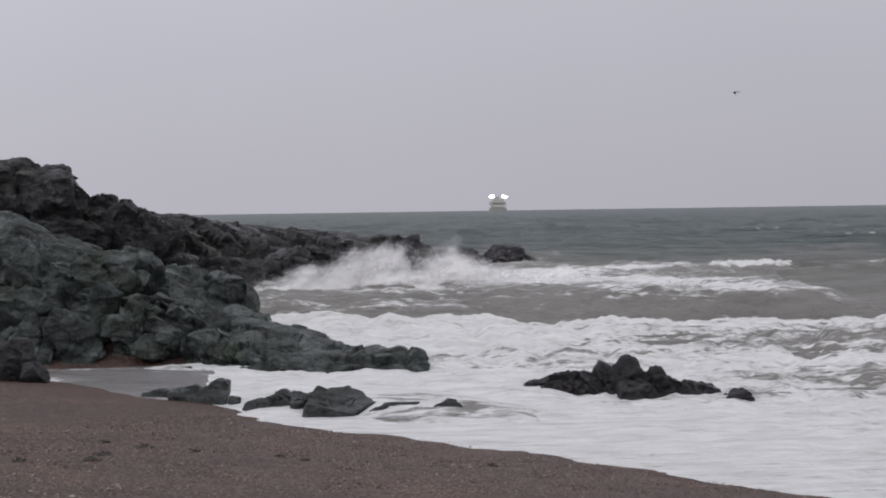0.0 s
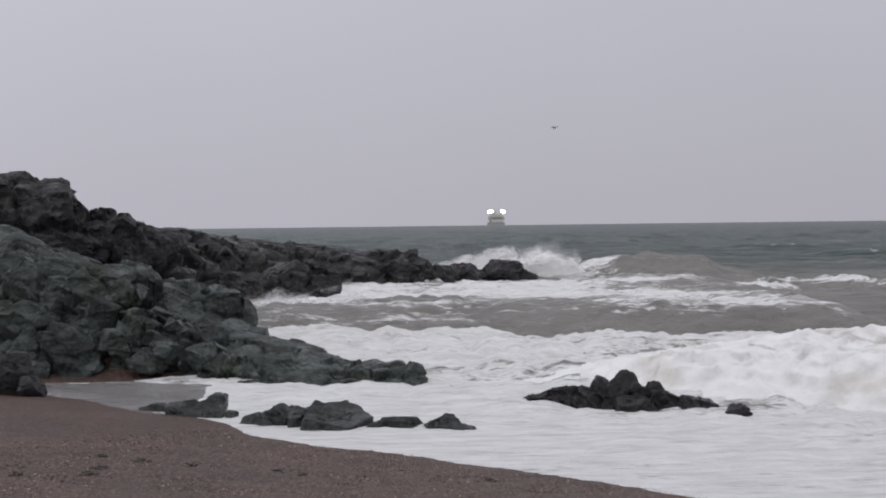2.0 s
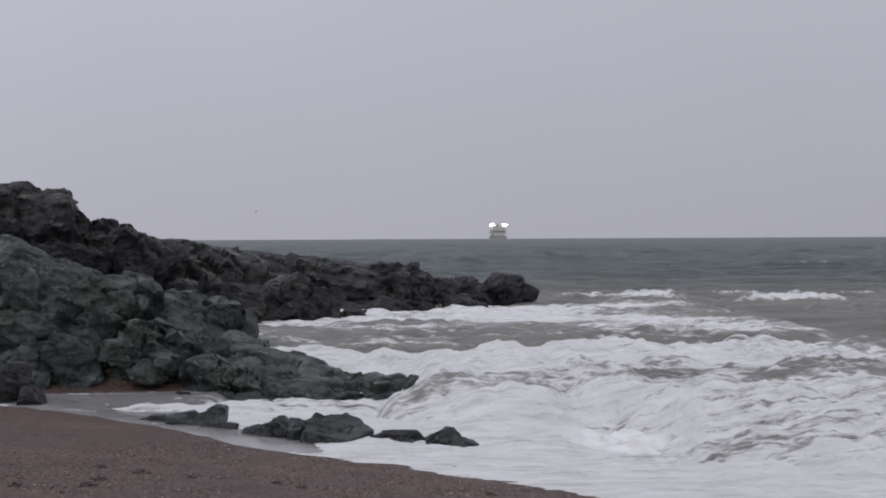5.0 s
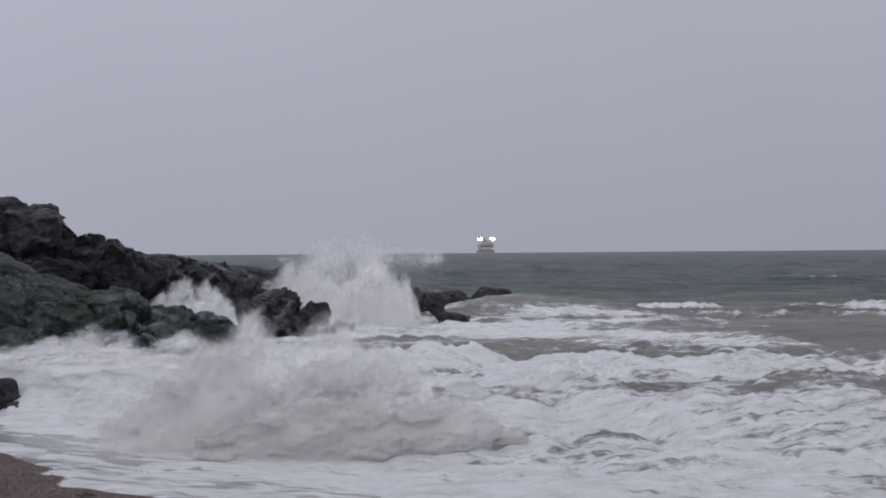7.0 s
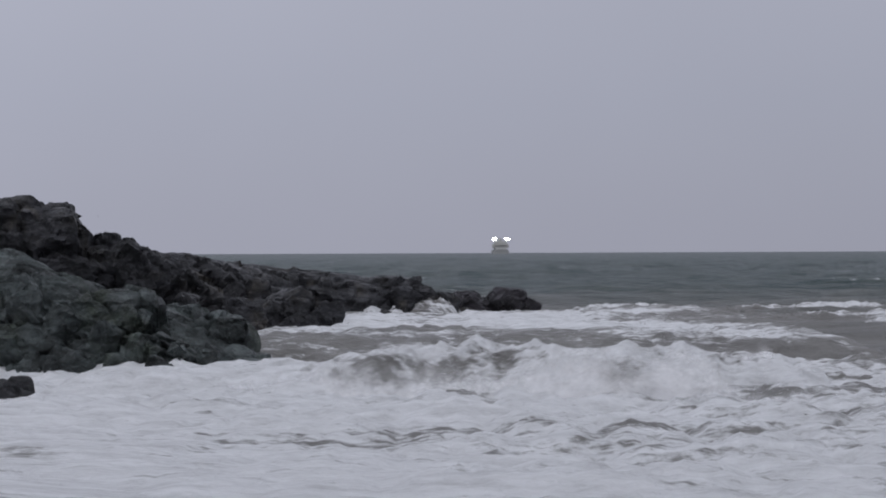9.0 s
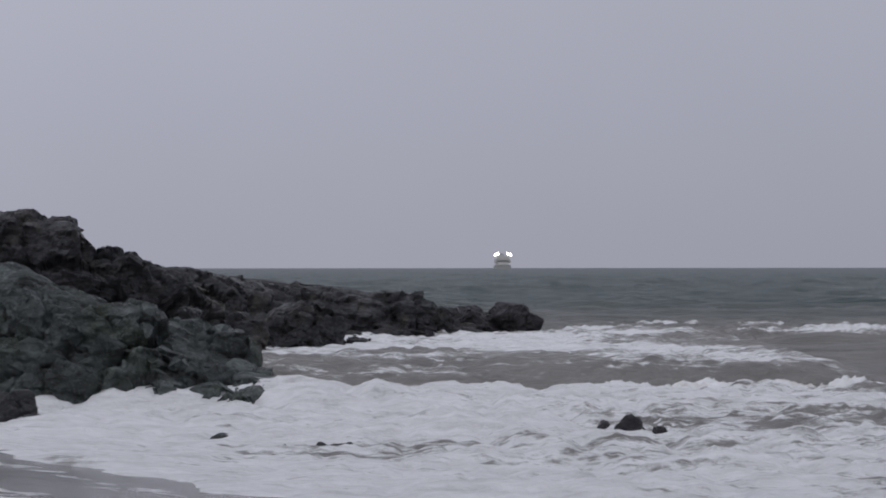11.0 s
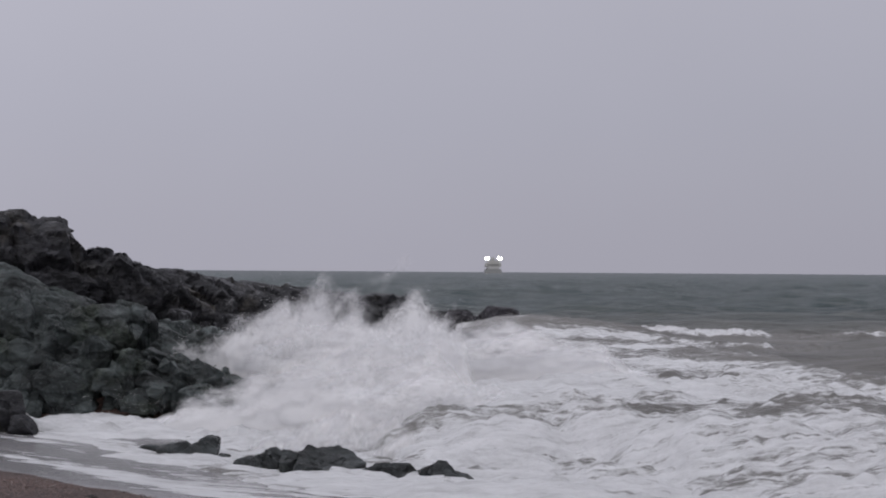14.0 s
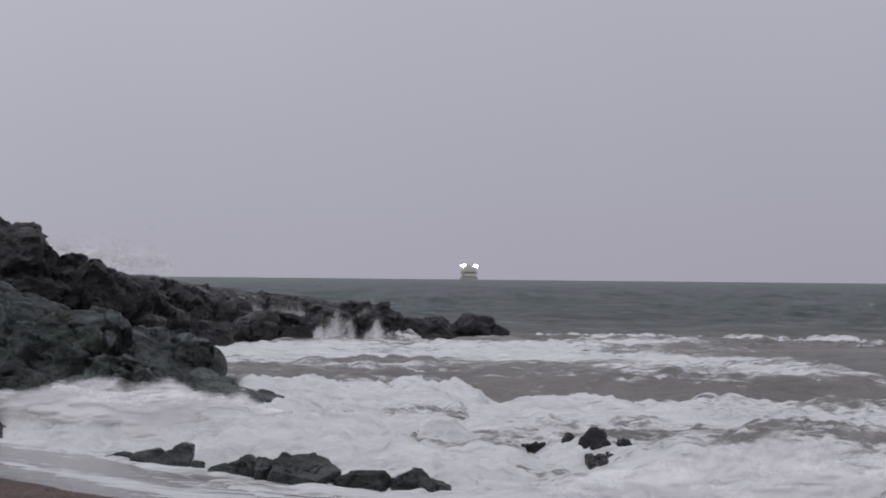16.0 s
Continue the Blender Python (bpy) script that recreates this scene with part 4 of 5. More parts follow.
def veil_mesh(seed, jets, thin=0.0, material=None):
    """The bulging seaward shell of a cloud of spray: dense at its foot, torn into jets above, nothing left at its rim."""
    nx, nz = 120, 70
    x, z = np.meshgrid(np.linspace(-1.2, 1.2, nx), np.linspace(-0.12 if thin else -0.75, 1.4, nz), indexing="ij")
    x, z = x.ravel(), z.ravel()
    up = np.clip(z, 0, 2)
    p = np.stack([x, z * 0, z], 1)
    bulge = np.sqrt(np.clip(1.5 - 0.9 * x ** 2 - 0.5 * up ** 2, 0.0, 2))
    y = -0.5 * bulge - 0.12 * fbm(p * 2.6, 4, seed + 5, 0.55, True)
    lean = x / (1 + 0.55 * up)
    tongue = fbm(np.stack([lean * jets, up * 0.9, up * 0], 1), 2, seed, 0.6)
    reach = np.sqrt(np.clip(1.12 - np.abs(x) ** 2.7, 0.0, 2)) * np.clip(0.82 + 0.22 * tongue, 0.3, 1.1)
    rim = 3.0 * np.clip(np.abs(x) - 0.8, 0, 1)
    dense = 1.75 + thin - (2.4 + thin) * (up / np.maximum(reach, 0.06)) ** 1.15 - rim + (0.22 if thin else 0.6) * fbm(p * (4.0, 1, 3.6), 4, seed + 9, 0.6) * np.clip(up * 4, 0, 1)
    if thin:
        dense = dense - 2.2 * np.clip((0.26 - z) / 0.38, 0, 1)
    return mesh_of("spray_veil", np.stack([x + 0.22 * up ** 2, y, z], 1), grid_faces(nx, nz), material or VEIL, foam=np.clip(dense, -1.6, 1.5))


VEILS = [veil_mesh(251, 1.7), veil_mesh(271, 2.4)]
THIN = [veil_mesh(291, 1.6, -0.6), veil_mesh(297, 2.2, -0.75)]
# front shell in the shade-toned veil, the other one white
SILT_SHADED = [veil_mesh(311, 2.0, 0.0, VEIL_SILT_SHADE), veil_mesh(317, 2.6, 0.0, VEIL)]
MOVES = []


def splash(label, kind, size, depth, rows, turn=0.0, mound=0, mound_size=0.8):
    """A burst of spray with its foaming foot. size: half width, thickness, height; rows: seconds, x, z."""
    thing = tagged(new("splash"), label, "splash", "bursting spray")
    sp = part("spray", SPRAYS[kind], thing, "fine white flying drops")
    sp.scale = (size[0], max(size[1], size[0] * 0.4), size[2])
    thin = kind == "mist"
    layers = ((1.0, 1.0, 0.0), (0.82, 0.9, 0.4)) if thin else ((1.0, 0.8, -0.2), (0.86, 1.0, 0.35))
    for k, (grow, tall, back) in enumerate(layers):
        ve = part("spray_veil", (THIN if thin else SILT_SHADED if mound == 2 else VEILS)[(mound + k) % 2], thing, "soft white blown spray")
        ve.scale = (size[0] * grow, size[1] * 1.2, size[2] * tall)
        ve.location = (0.1 * size[0] * (1 if k else -1), back, 0)
    if mound_size:
        mo = part("foam_mound", MOUNDS[mound], thing, "dense white churned foam")
        # mound 2 is the darkened foam whose colour holds the foot's shade
        silty = mound == 2
        mo.scale = (size[0] * mound_size, size[1] * 1.2, size[2] * mound_size * (0.5 if silty else 0.62))
        mo.location = (0, -0.3 * size[1] if silty else 0, -0.22 * size[2] if silty else 0)
    MOVES.append((thing, [(t, pose(x, depth, z, 0, 0, turn)) for t, x, z in rows]))
    return thing


def bore_mesh(half, tall, seed, back=6.0, front=1.3, profile=None, level=0.0):
    """A breaking wave along local x: steep tumbling front towards -y, long back."""
    a, s = np.meshgrid(np.linspace(-half, half, int(half * 26)), np.r_[np.linspace(-front * 1.4, front, 70), np.linspace(front * 1.05, back, 60)], indexing="ij")
    shape = a.shape
    a, s = a.ravel(), s.ravel()
    line = np.stack([a * 0.22, a * 0, a * 0], 1)
    if profile:
        crest = tall * np.interp(a, *zip(*profile)) * (1 + (0.22 - 0.16 * level) * fbm(line * 2.5, 3, seed))
    else:
        crest = tall * (0.72 + 0.42 * fbm(line, 3, seed)) * np.clip((half - np.abs(a)) / (half * 0.35), 0, 1) ** 0.7
    wander = 0.9 * fbm(line * 1.2, 3, seed + 4)
    rise = np.clip((s + front) / (front * 1.35), 0, 1)
    fall = np.clip(1 - (s - 0.35 * front) / (back - 0.35 * front), 0, 1)
    z = crest * np.where(s < 0.35 * front, np.sin(rise * math.pi / 2) ** 0.8, (1 - level) * (0.5 * fall + 0.5 * fall ** 2.2) + level * np.clip(fall * 2.6, 0, 1) ** 0.8 * (0.82 + 0.18 * fall))
    p = np.stack([a, s + wander, z], 1)
    lift = np.clip(z / tall, 0.08, 1)
    puffs = -fbm(p * (0.75, 0.75, 0.6), 4, seed + 8, 0.5, True)
    small = -fbm(p * 1.9, 4, seed + 20, 0.5, True)
    p = p + np.stack([0.1 * fbm(p * 1.1, 3, seed + 12), -(0.14 * fbm(p * 0.8, 3, seed + 16) + 0.1 * small) * lift, ((0.2 - 0.1 * level) * puffs + 0.13 * small) * lift * tall * 0.75], 1)
    p[:, 2] -= 0.35 + 1.6 * np.clip((s - 0.72 * back) / (0.28 * back), 0, 1) ** 1.5
    return p, grid_faces(*shape), crest, a


def crest_veil(half, crest_a, crest_h, seed, y0, level=0.0):
    """A torn curtain of spray standing over a wave's crest and blown back."""
    a, w = np.meshgrid(np.linspace(-half, half, 260), np.linspace(0, 1, 26), indexing="ij")
    shape = a.shape
    a, w = a.ravel(), w.ravel()
    h = np.interp(a, crest_a, crest_h)
    puff = fbm(np.stack([a * 0.7, w * 0 + y0, a * 0], 1), 4, seed)
    z = h * (-0.3 + w * (1.58 - 0.25 * (level > 0.9) + 0.3 * puff)) - 0.3
    y = y0 + 0.7 * w * w * h + 0.35 * fbm(np.stack([a * 0.8, w * 1.6, a * 0], 1), 3, seed + 3)
    p = np.stack([a + 0.3 * w * puff, y, z], 1)
    dense = 1.25 - 1.75 * np.clip((w - 0.25) / 0.75, 0, 1) ** 1.1 + 0.15 * puff - 1.5 * np.clip(0.4 - h, 0, 1) - 1.2 * np.clip((np.abs(a) - half + 2.5) / 2.5, 0, 1)
    return mesh_of("spray_veil", p, grid_faces(*shape), VEIL, foam=dense)


def bore(label, half, tall, seed, rows, spray_rows, drops=60000, profile=None, level=0.0, lace=None):
    thing = tagged(new("breaking_wave"), label, "wave", "waves coming ashore")
    p, f, crest, a = bore_mesh(half, tall, seed, back=6.0 + 2.5 * level, profile=profile, level=level)
    if lace is None:
        part("foam_roll", mesh_of("foam_roll", p, f, FOAM), thing, "tumbling white and sandy foam")
    else:
        part("foam_roll", mesh_of("foam_roll", p, f, SURF, foam=lace + 0.3 * fbm(p * (0.5, 0.9, 0.5), 4, seed + 50) + 0.5 * np.clip(p[:, 2] - 0.25 * tall, 0, 1)), thing, "silty wave face streaked with foam")

    def where(rng, n):
        x = rng.uniform(-half, half, n)
        h = np.interp(x, a[::130], crest[::130]) * 0.85
        up = np.minimum(rng.gamma(1.3, 0.14, n), 0.65)
        clump = 0.55 + 0.9 * np.clip(fbm(np.stack([x * 0.8, x * 0, x * 0], 1), 3, seed + 30), -0.5, 1)
        return np.stack([x, -0.3 + rng.normal(0, 0.75, n) + 0.4 * up, h * (0.25 + 0.55 * rng.random(n)) + up * h * 0.9 * clump - 0.2], 1)

    sp = part("spray", mesh_of("wave_spray", *droplets(drops // 2, where, 0.0055, seed + 2), SPRAY, False), thing, "white spray thrown off the crest")
    for y0 in ((-0.9, 0.5) if level > 0.9 else (-1.75, 0.3)):
        veil = part("spray_veil", crest_veil(half, a[::130], crest[::130], seed + int(10 * y0), y0, level), thing, "soft spray blown off the crest")
        MOVES.append((veil, [(t, m) for t, m in spray_rows]))
    MOVES.append((thing, rows))
    MOVES.append((sp, spray_rows))
    return thing


TURN = math.degrees(SHORE_TURN)


def along(t, a, s, z, turn=0.0):
    x, y = plan(a, s)
    return t, pose(x, y, z, 0, 0, TURN + turn)


def swell_mesh(seed, half=34.0):
    a, s = np.meshgrid(np.linspace(-half, half, 220), np.linspace(-5, 7, 60), indexing="ij")
    shape = a.shape
    a, s = a.ravel(), s.ravel()
    line = np.stack([a * 0.09, a * 0, a * 0], 1)
    tall = 0.8 * (0.55 + 0.6 * fbm(line, 3, seed)) * np.clip((half - np.abs(a)) / 9, 0, 1)
    w = 1.5 * fbm(line * 0.8, 3, seed + 3)
    z = tall * np.exp(-np.where(s < 0, (s / 1.7) ** 2, (s / 3.0) ** 2)) - 0.16
    z = z - 1.2 * np.clip((np.abs(s - 0.5) - 3.5) / 2.2, 0, 2) ** 1.5 - 1.2 * np.clip((np.abs(a) - half + 4) / 4, 0, 1)
    p = np.stack([a, s + w, z], 1)
    p[:, 2] += 0.05 * fbm(p * (0.5, 1.2, 0), 4, seed + 5)
    foam = -0.5 + 1.0 * np.clip(tall * 1.4 - 0.5, 0, 0.7) * np.exp(-((s + 0.2) / 1.3) ** 2)
    return mesh_of("swell", p, grid_faces(*shape), SEA, foam=foam)


SWELLS = [swell_mesh(301), swell_mesh(331), swell_mesh(361)]
for n in range(12):
    start = 36.0 + 10.0 * n
    thing = tagged(new("swell", SWELLS[n % 3]), "grey swell rolling towards the shore with a ragged crest", "wave", "swells")
    rows = []
    for t in (0, 2, 4, 6, 8, 10, 12, 14, 16):
        y = start - 3.4 * t
        rows.append((t, pose(33 + 3 * (n % 3), max(y, 20 + 0.2 * y), -1.0 * min(max((37 - y) / 6, 0), 1), 0, 0, -4)))
    MOVES.append((thing, rows))

def still(t, x, y, z, turn):
    return t, pose(x, y, z, 0, 0, turn)


ROLL = [(-9.5, 0.0), (-8, 0.12), (-6, 0.32), (-4, 0.62), (-2, 0.88), (0, 1.0), (3.5, 0.95), (5.5, 0.8), (7.5, 0.45), (9.5, 0.0)]  # height along the crest
# breaking wave that comes in over the surf rock at the start
bore("foaming sandy breaker running in over the surf rock", 9.5, 1.3, 401, [
    still(0, 8.6, 25.5, -1.0, -20), still(0.5, 8.2, 23.6, -0.5, -28), still(1, 7.6, 21.6, -0.4, -34), still(1.5, 6.9, 20.2, -0.1, -36), still(2, 6.5, 19.6, 0.05, -38), still(2.5, 6.3, 18.6, 0.08, -42),
    still(3, 5.7, 16.8, 0.12, -49), still(3.5, 4.7, 16.9, 0.0, -45), still(4, 4.0, 16.9, -0.3, -43), still(4.6, 3.0, 17.0, -0.5, -42), still(5.4, 1.6, 17, -0.9, -40), still(6.3, 0.6, 16.8, -1.2, -38), still(7.5, -0.5, 16.4, -2.0, -38), still(16, -1, 16, -2.2, -38)],
    [(0, pose(0, 0, -0.9)), (1.5, pose(0, 0, -0.5)), (2.5, pose(0, 0, -0.2)), (3.2, pose(0, 0, 0.1)), (4, pose(0, 0, -0.1)), (5, pose(0, 0, -0.9)), (16, pose(0, 0, -1.2))], 30000, ROLL, 1.0)
# the large breaker of the last third
bore("high breaker collapsing into white foam and spray", 9.5, 1.95, 437, [
    still(0, 6, 40, -3.2, 0), still(9.5, 6, 38, -3.2, 0), still(10.5, 5.6, 30, -2.0, -8), still(11.5, 5.0, 23, -0.6, -24), still(12.3, 4.0, 19.2, 0.2, -34), still(12.5, 3.6, 18.8, 0.3, -36), still(13, 2.9, 17.9, 0.2, -41),
    still(13.5, 2.2, 17.9, -0.7, -44), still(14, 1.6, 18.8, -1.7, -44), still(14.5, 1.2, 19.4, -2.2, -44), still(15, 1, 19.6, -2.5, -44), still(16, 0.8, 19.6, -2.8, -44)],
    [(0, pose(0, 0, -1.2)), (11, pose(0, 0, -0.6)), (12.3, pose(0, 0, 0.1)), (13, pose(0, 0, 0.2)), (13.6, pose(0, 0, 0.1)), (14.5, pose(0, 0, -0.6)), (16, pose(0, 0, -1.4))], 30000, ROLL, 1.0)
# a lower ridge that throws itself against the crag
bore("low breaker turning against the crag", 6.5, 1.1, 471, [
    still(0, 4, 30, -2.5, 0), still(7.6, 3.6, 27, -1.2, -4), still(8.5, 2.4, 23.2, 0.25, -8), still(9, 1.2, 21.2, 0.72, -12), still(9.5, -0.6, 20.6, 0.25, -14), still(10, -2.2, 20.6, -0.2, -14), still(11, -3, 20.6, -1.6, -14), still(16, -3.5, 20.6, -2.5, -14)],
    [(0, pose(0, 0, -0.5)), (8.5, pose(0, 0, -0.3)), (9.2, pose(0, 0, 0.0)), (10, pose(0, 0, -0.6)), (16, pose(0, 0, -0.8))], 12000, None, 0.0, 0.42)


def whitecap_mesh(seed, half=9.0):
    a, s = np.meshgrid(np.linspace(-half, half, 200), np.linspace(-2.6, 3.6, 60), indexing="ij")
    shape = a.shape
    a, s = a.ravel(), s.ravel()
    line = np.stack([a * 0.25, a * 0, a * 0], 1)
    tall = 0.26 * np.clip(0.75 + 0.7 * fbm(line, 4, seed), 0.3, 2) * np.clip((half - np.abs(a)) / 3, 0, 1)
    wave = np.exp(-np.where(s < 0, (s / 0.7) ** 2, (s / 1.9) ** 2))
    p = np.stack([a, s + 0.9 * fbm(line, 3, seed + 3), tall * wave - 0.05], 1)
    p[:, 2] += 0.12 * wave * fbm(p * 1.3, 5, seed + 5, 0.6, True) - 1.2 * np.clip((np.abs(s - 0.4) - 1.8) / 1.4, 0, 2) ** 1.5 - np.clip((np.abs(a) - half + 2) / 2, 0, 1)
    foam = -0.3 + 2.4 * np.clip(tall - 0.05, 0, 0.4) * np.exp(-((s + 0.1) / 0.7) ** 2) + 2.2 * np.clip(tall - 0.06, 0, 0.4) * np.exp(-((s - 1.2) / 1.3) ** 2)
    return mesh_of("whitecap", p, grid_faces(*shape), SURF, foam=foam)


CAPS = [whitecap_mesh(501), whitecap_mesh(521)]
for n, (x, born) in enumerate(((10, -3.6), (20, -2.6), (9, 0.2), (22, 1.6), (12, 3.4), (17, 5.0), (9, 6.6), (24, 7.4), (13, 9.2), (19, 10.6), (9, 12.2), (16, 13.4), (5, -4.5), (15, -1.0), (26, 0.4), (6, 2.6), (18, 3.0), (27, 4.2), (6, 5.6), (14, 7.0), (20, 8.6), (6, 9.6), (26, 9.0), (7, 11.4), (23, 12.6), (12, 14.6))):
    thing = tagged(new("whitecap", CAPS[n % 2]), "ragged white crest breaking over the reef", "wave", "whitecaps")
    rows = []
    for t in np.arange(0, 16.5, 0.5):
        age = min(max(float(t) - born, -1.0), 7.5)
        show = min(max(min(age / 1.6, (6.2 - age) / 1.6), 0), 1)
        rows.append((float(t), pose(x - 0.9 * age, 62 - 3.1 * age, -1.2 + 1.38 * show, 0, 0, -3)))
    MOVES.append((thing, rows))



def peak_mesh():
    """A steep wave heaped up on the reef, its lip breaking towards -x."""
    x, y = np.meshgrid(np.linspace(-7, 9, 150), np.linspace(-4, 6, 90), indexing="ij")
    shape = x.shape
    x, y = x.ravel(), y.ravel()
    tall = (1.7 + 0.5 * fbm(np.stack([x * 0.5, x * 0, x * 0], 1), 3, 613)) * np.exp(-np.where(x < 0, (x / 3.0) ** 2, (x / 4.6) ** 2))
    z = tall * np.exp(-np.where(y < 0, (y / 1.5) ** 2, (y / 2.6) ** 2)) - 0.25
    p = np.stack([x, y, z], 1)
    p[:, 2] += 0.22 * fbm(p * (0.8, 1.2, 0), 5, 611) - 1.2 * np.clip((np.abs(y - 1) - 3.4) / 2, 0, 1) - 1.2 * np.clip((np.abs(x - 1) - 6) / 2, 0, 1)
    foam = -0.35 + 0.8 * np.exp(-((x + 1.9) / 1.6) ** 2) * np.clip(tall, 0, 1) + 0.5 * np.exp(-((y + 0.3) / 0.5) ** 2) * np.clip(tall - 0.5, 0, 1) + 0.5 * np.exp(-((y + 2.8) / 1.0) ** 2) * np.exp(-(x / 5) ** 2)
    return mesh_of("reef_wave", p, grid_faces(*shape), SURF, foam=foam - 0.12)


reef_wave = tagged(new("reef_wave", peak_mesh()), "steep grey wave heaping up over the reef", "wave")
MOVES.append((reef_wave, [still(0, 24, 64, -2.6, 0), still(0.5, 19.5, 64, -0.5, 0), still(1, 15.2, 63, 0.3, 0), still(1.5, 11.4, 62, 0.45, 0), still(2, 9.4, 61, 0.3, 0), still(2.5, 6.5, 60, -1.1, 0), still(3.2, 5, 58, -2.2, 0), still(4.2, 4, 57, -3, 0), still(16, 4, 57, -3, 0)]))
# bursts against the headland, the crag and the wash rocks
splash("white burst of spray against the dark headland", "wide", (4.58, 2.0, 2.94), 37.5, [(0, -1.47, -0.01), (0.4, -2.63, -0.42), (0.8, -4.05, -0.88), (1.4, -4.66, -2.3), (2, -4.66, -3.93), (16, -4.66, -3.93)], 0, 0, 0.9)
splash("lower shoulder of the burst along the headland", "wide", (3.85, 1.6, 1.61), 37, [(0, 1.29, 0.23), (0.5, -0.56, 0.26), (1, -3.3, 0.24), (1.6, -4.54, 0.24), (2.2, -4.87, -0.64), (2.8, -4.87, -2.33), (16, -4.87, -2.33)], 0, 1, 0.9)
splash("curling burst at the end of the headland", "wide", (1.91, 1.0, 2.13), 49, [(0, 3.28, -2.1), (0.6, 3.02, -0.28), (1, 2.93, 0.61), (1.4, 2.6, 0.41), (1.8, 2.21, -0.44), (2.3, 2.19, -1.91), (2.9, 2.19, -2.96), (16, 2.19, -2.96)], 0, 0, 0.8)
splash("plume peeling along the reef", "mist", (1.93, 1.2, 2.82), 64, [(0, 18.87, -2.55), (0.5, 14.34, 0.07), (1, 10.96, 0.58), (1.5, 7.9, 0.57), (2, 5.76, 0.32), (2.4, 2.3, 0.25), (2.8, -0.82, -0.14), (3.3, -2.21, -1.74), (3.9, -2.21, -3.79), (16, -2.21, -3.79)], 0, 1, 0.4)
splash("white lip running ahead of the plume", "wide", (3.74, 1.4, 1.92), 60, [(0, 19.92, -2.91), (0.8, 9.96, -1.2), (1.2, 6.17, 0.11), (1.6, 4.08, 0.69), (2, 3.31, 0.62), (2.5, 2.69, -0.04), (3, 3.03, -1.94), (3.6, 3.03, -2.91), (16, 3.03, -2.91)], 0, 0, 0.9)
splash("mist drifting over the headland", "mist", (2.84, 1.5, 1.45), 52, [(0, 1.14, -2.72), (1.6, 1.14, -2.72), (2.2, 1.14, -0.17), (2.5, 0.17, 1.52), (3, -1.82, 1.84), (3.5, -2.57, 1.31), (4, -3.11, 0.42), (4.6, -3.11, -2.72), (16, -3.11, -2.72)], 0, 0, 0)
splash("spray over the gap beside the crag", "mist", (1.06, 0.8, 1.10), 34, [(0, -7.68, -0.15), (0.8, -7.93, 1.36), (1.1, -7.81, 1.87), (1.6, -7.32, 1.53), (2.1, -7.13, 1.51), (2.5, -7.07, 1.86), (3, -7.12, 1.22), (3.5, -6.59, 0.87), (4.2, -5.82, 0.28), (4.8, -5.82, -1.73), (16, -5.82, -1.73)], 0, 0, 0)
splash("white water slapping the foot of the headland", "wide", (1.25, 0.9, 1.28), 40, [(0, -6.32, -1.93), (2.3, -6.32, -1.93), (2.9, -6.32, -0.58), (3.3, -6.12, 0.45), (3.5, -5.98, 0.75), (4, -5.74, 0.4), (4.6, -5.7, -0.62), (5.2, -5.7, -1.93), (16, -5.7, -1.93)], 0, 1, 0.8)
splash("cloud of spray where the breaker meets the ledge", "wide", (2.24, 1.4, 1.31), 20.5, [(0, 1.04, -1.97), (2.3, 1.04, -1.97), (2.9, 1.04, -0.55), (3.3, 0.81, 0.28), (3.6, 0.52, 0.7), (4, 0.1, 0.6), (4.4, -0.65, 0.21), (5, -1.58, -0.88), (5.6, -1.58, -1.97), (16, -1.58, -1.97)], -12, 0, 0.9)
splash("white burst of spray over the headland", "wide", (3.06, 1.3, 4.33), 45.2, [(0, -2.99, -6.03), (5.2, -2.99, -6.03), (5.8, -2.99, -3.2), (6.2, -2.74, -0.4), (6.5, -2.61, 0.33), (7, -3.4, 0.56), (7.4, -3.23, -0.21), (7.9, -2.91, -1.76), (8.4, -2.88, -3.92), (9, -2.88, -6.03), (16, -2.88, -6.03)], 0, 0, 0.8)
splash("mist blown off the headland burst", "mist", (3.67, 1.3, 2.40), 47, [(0, -3.07, -4.84), (5.6, -3.07, -4.84), (6.2, -3.07, -0.94), (6.7, -3.76, 1.74), (7, -2.44, 2.19), (7.5, -3.59, 1), (8, -5.28, 0.01), (8.6, -5.86, -2.14), (9.2, -5.86, -4.84), (16, -5.86, -4.84)], 0, 1, 0)
splash("spray draining between the crag and the headland", "wide", (1.19, 0.7, 1.65), 28.5, [(0, -6, -2.38), (5, -6, -2.38), (5.6, -6, -0.58), (6.1, -6.1, 1.19), (6.5, -6.01, 1.61), (7, -5.71, 1.32), (7.5, -5.75, 0.74), (8.2, -6.02, -0.49), (8.8, -6.02, -2.38), (16, -6.02, -2.38)], 20, 0, 0.8)
splash("jagged surge thrown up the foot of the crag", "wide", (2.61, 0.9, 1.08), 21.8, [(0, -5.91, -2.11), (5.2, -5.91, -2.11), (5.8, -5.91, -0.98), (6.4, -5.88, -0.02), (6.8, -5.86, 0.68), (7.1, -5.99, 0.94), (7.6, -6.25, 0.5), (8.2, -6.73, -0.02), (8.8, -6.77, -0.85), (9.4, -6.77, -2.11), (16, -6.77, -2.11)], 0, 1, 0.8)
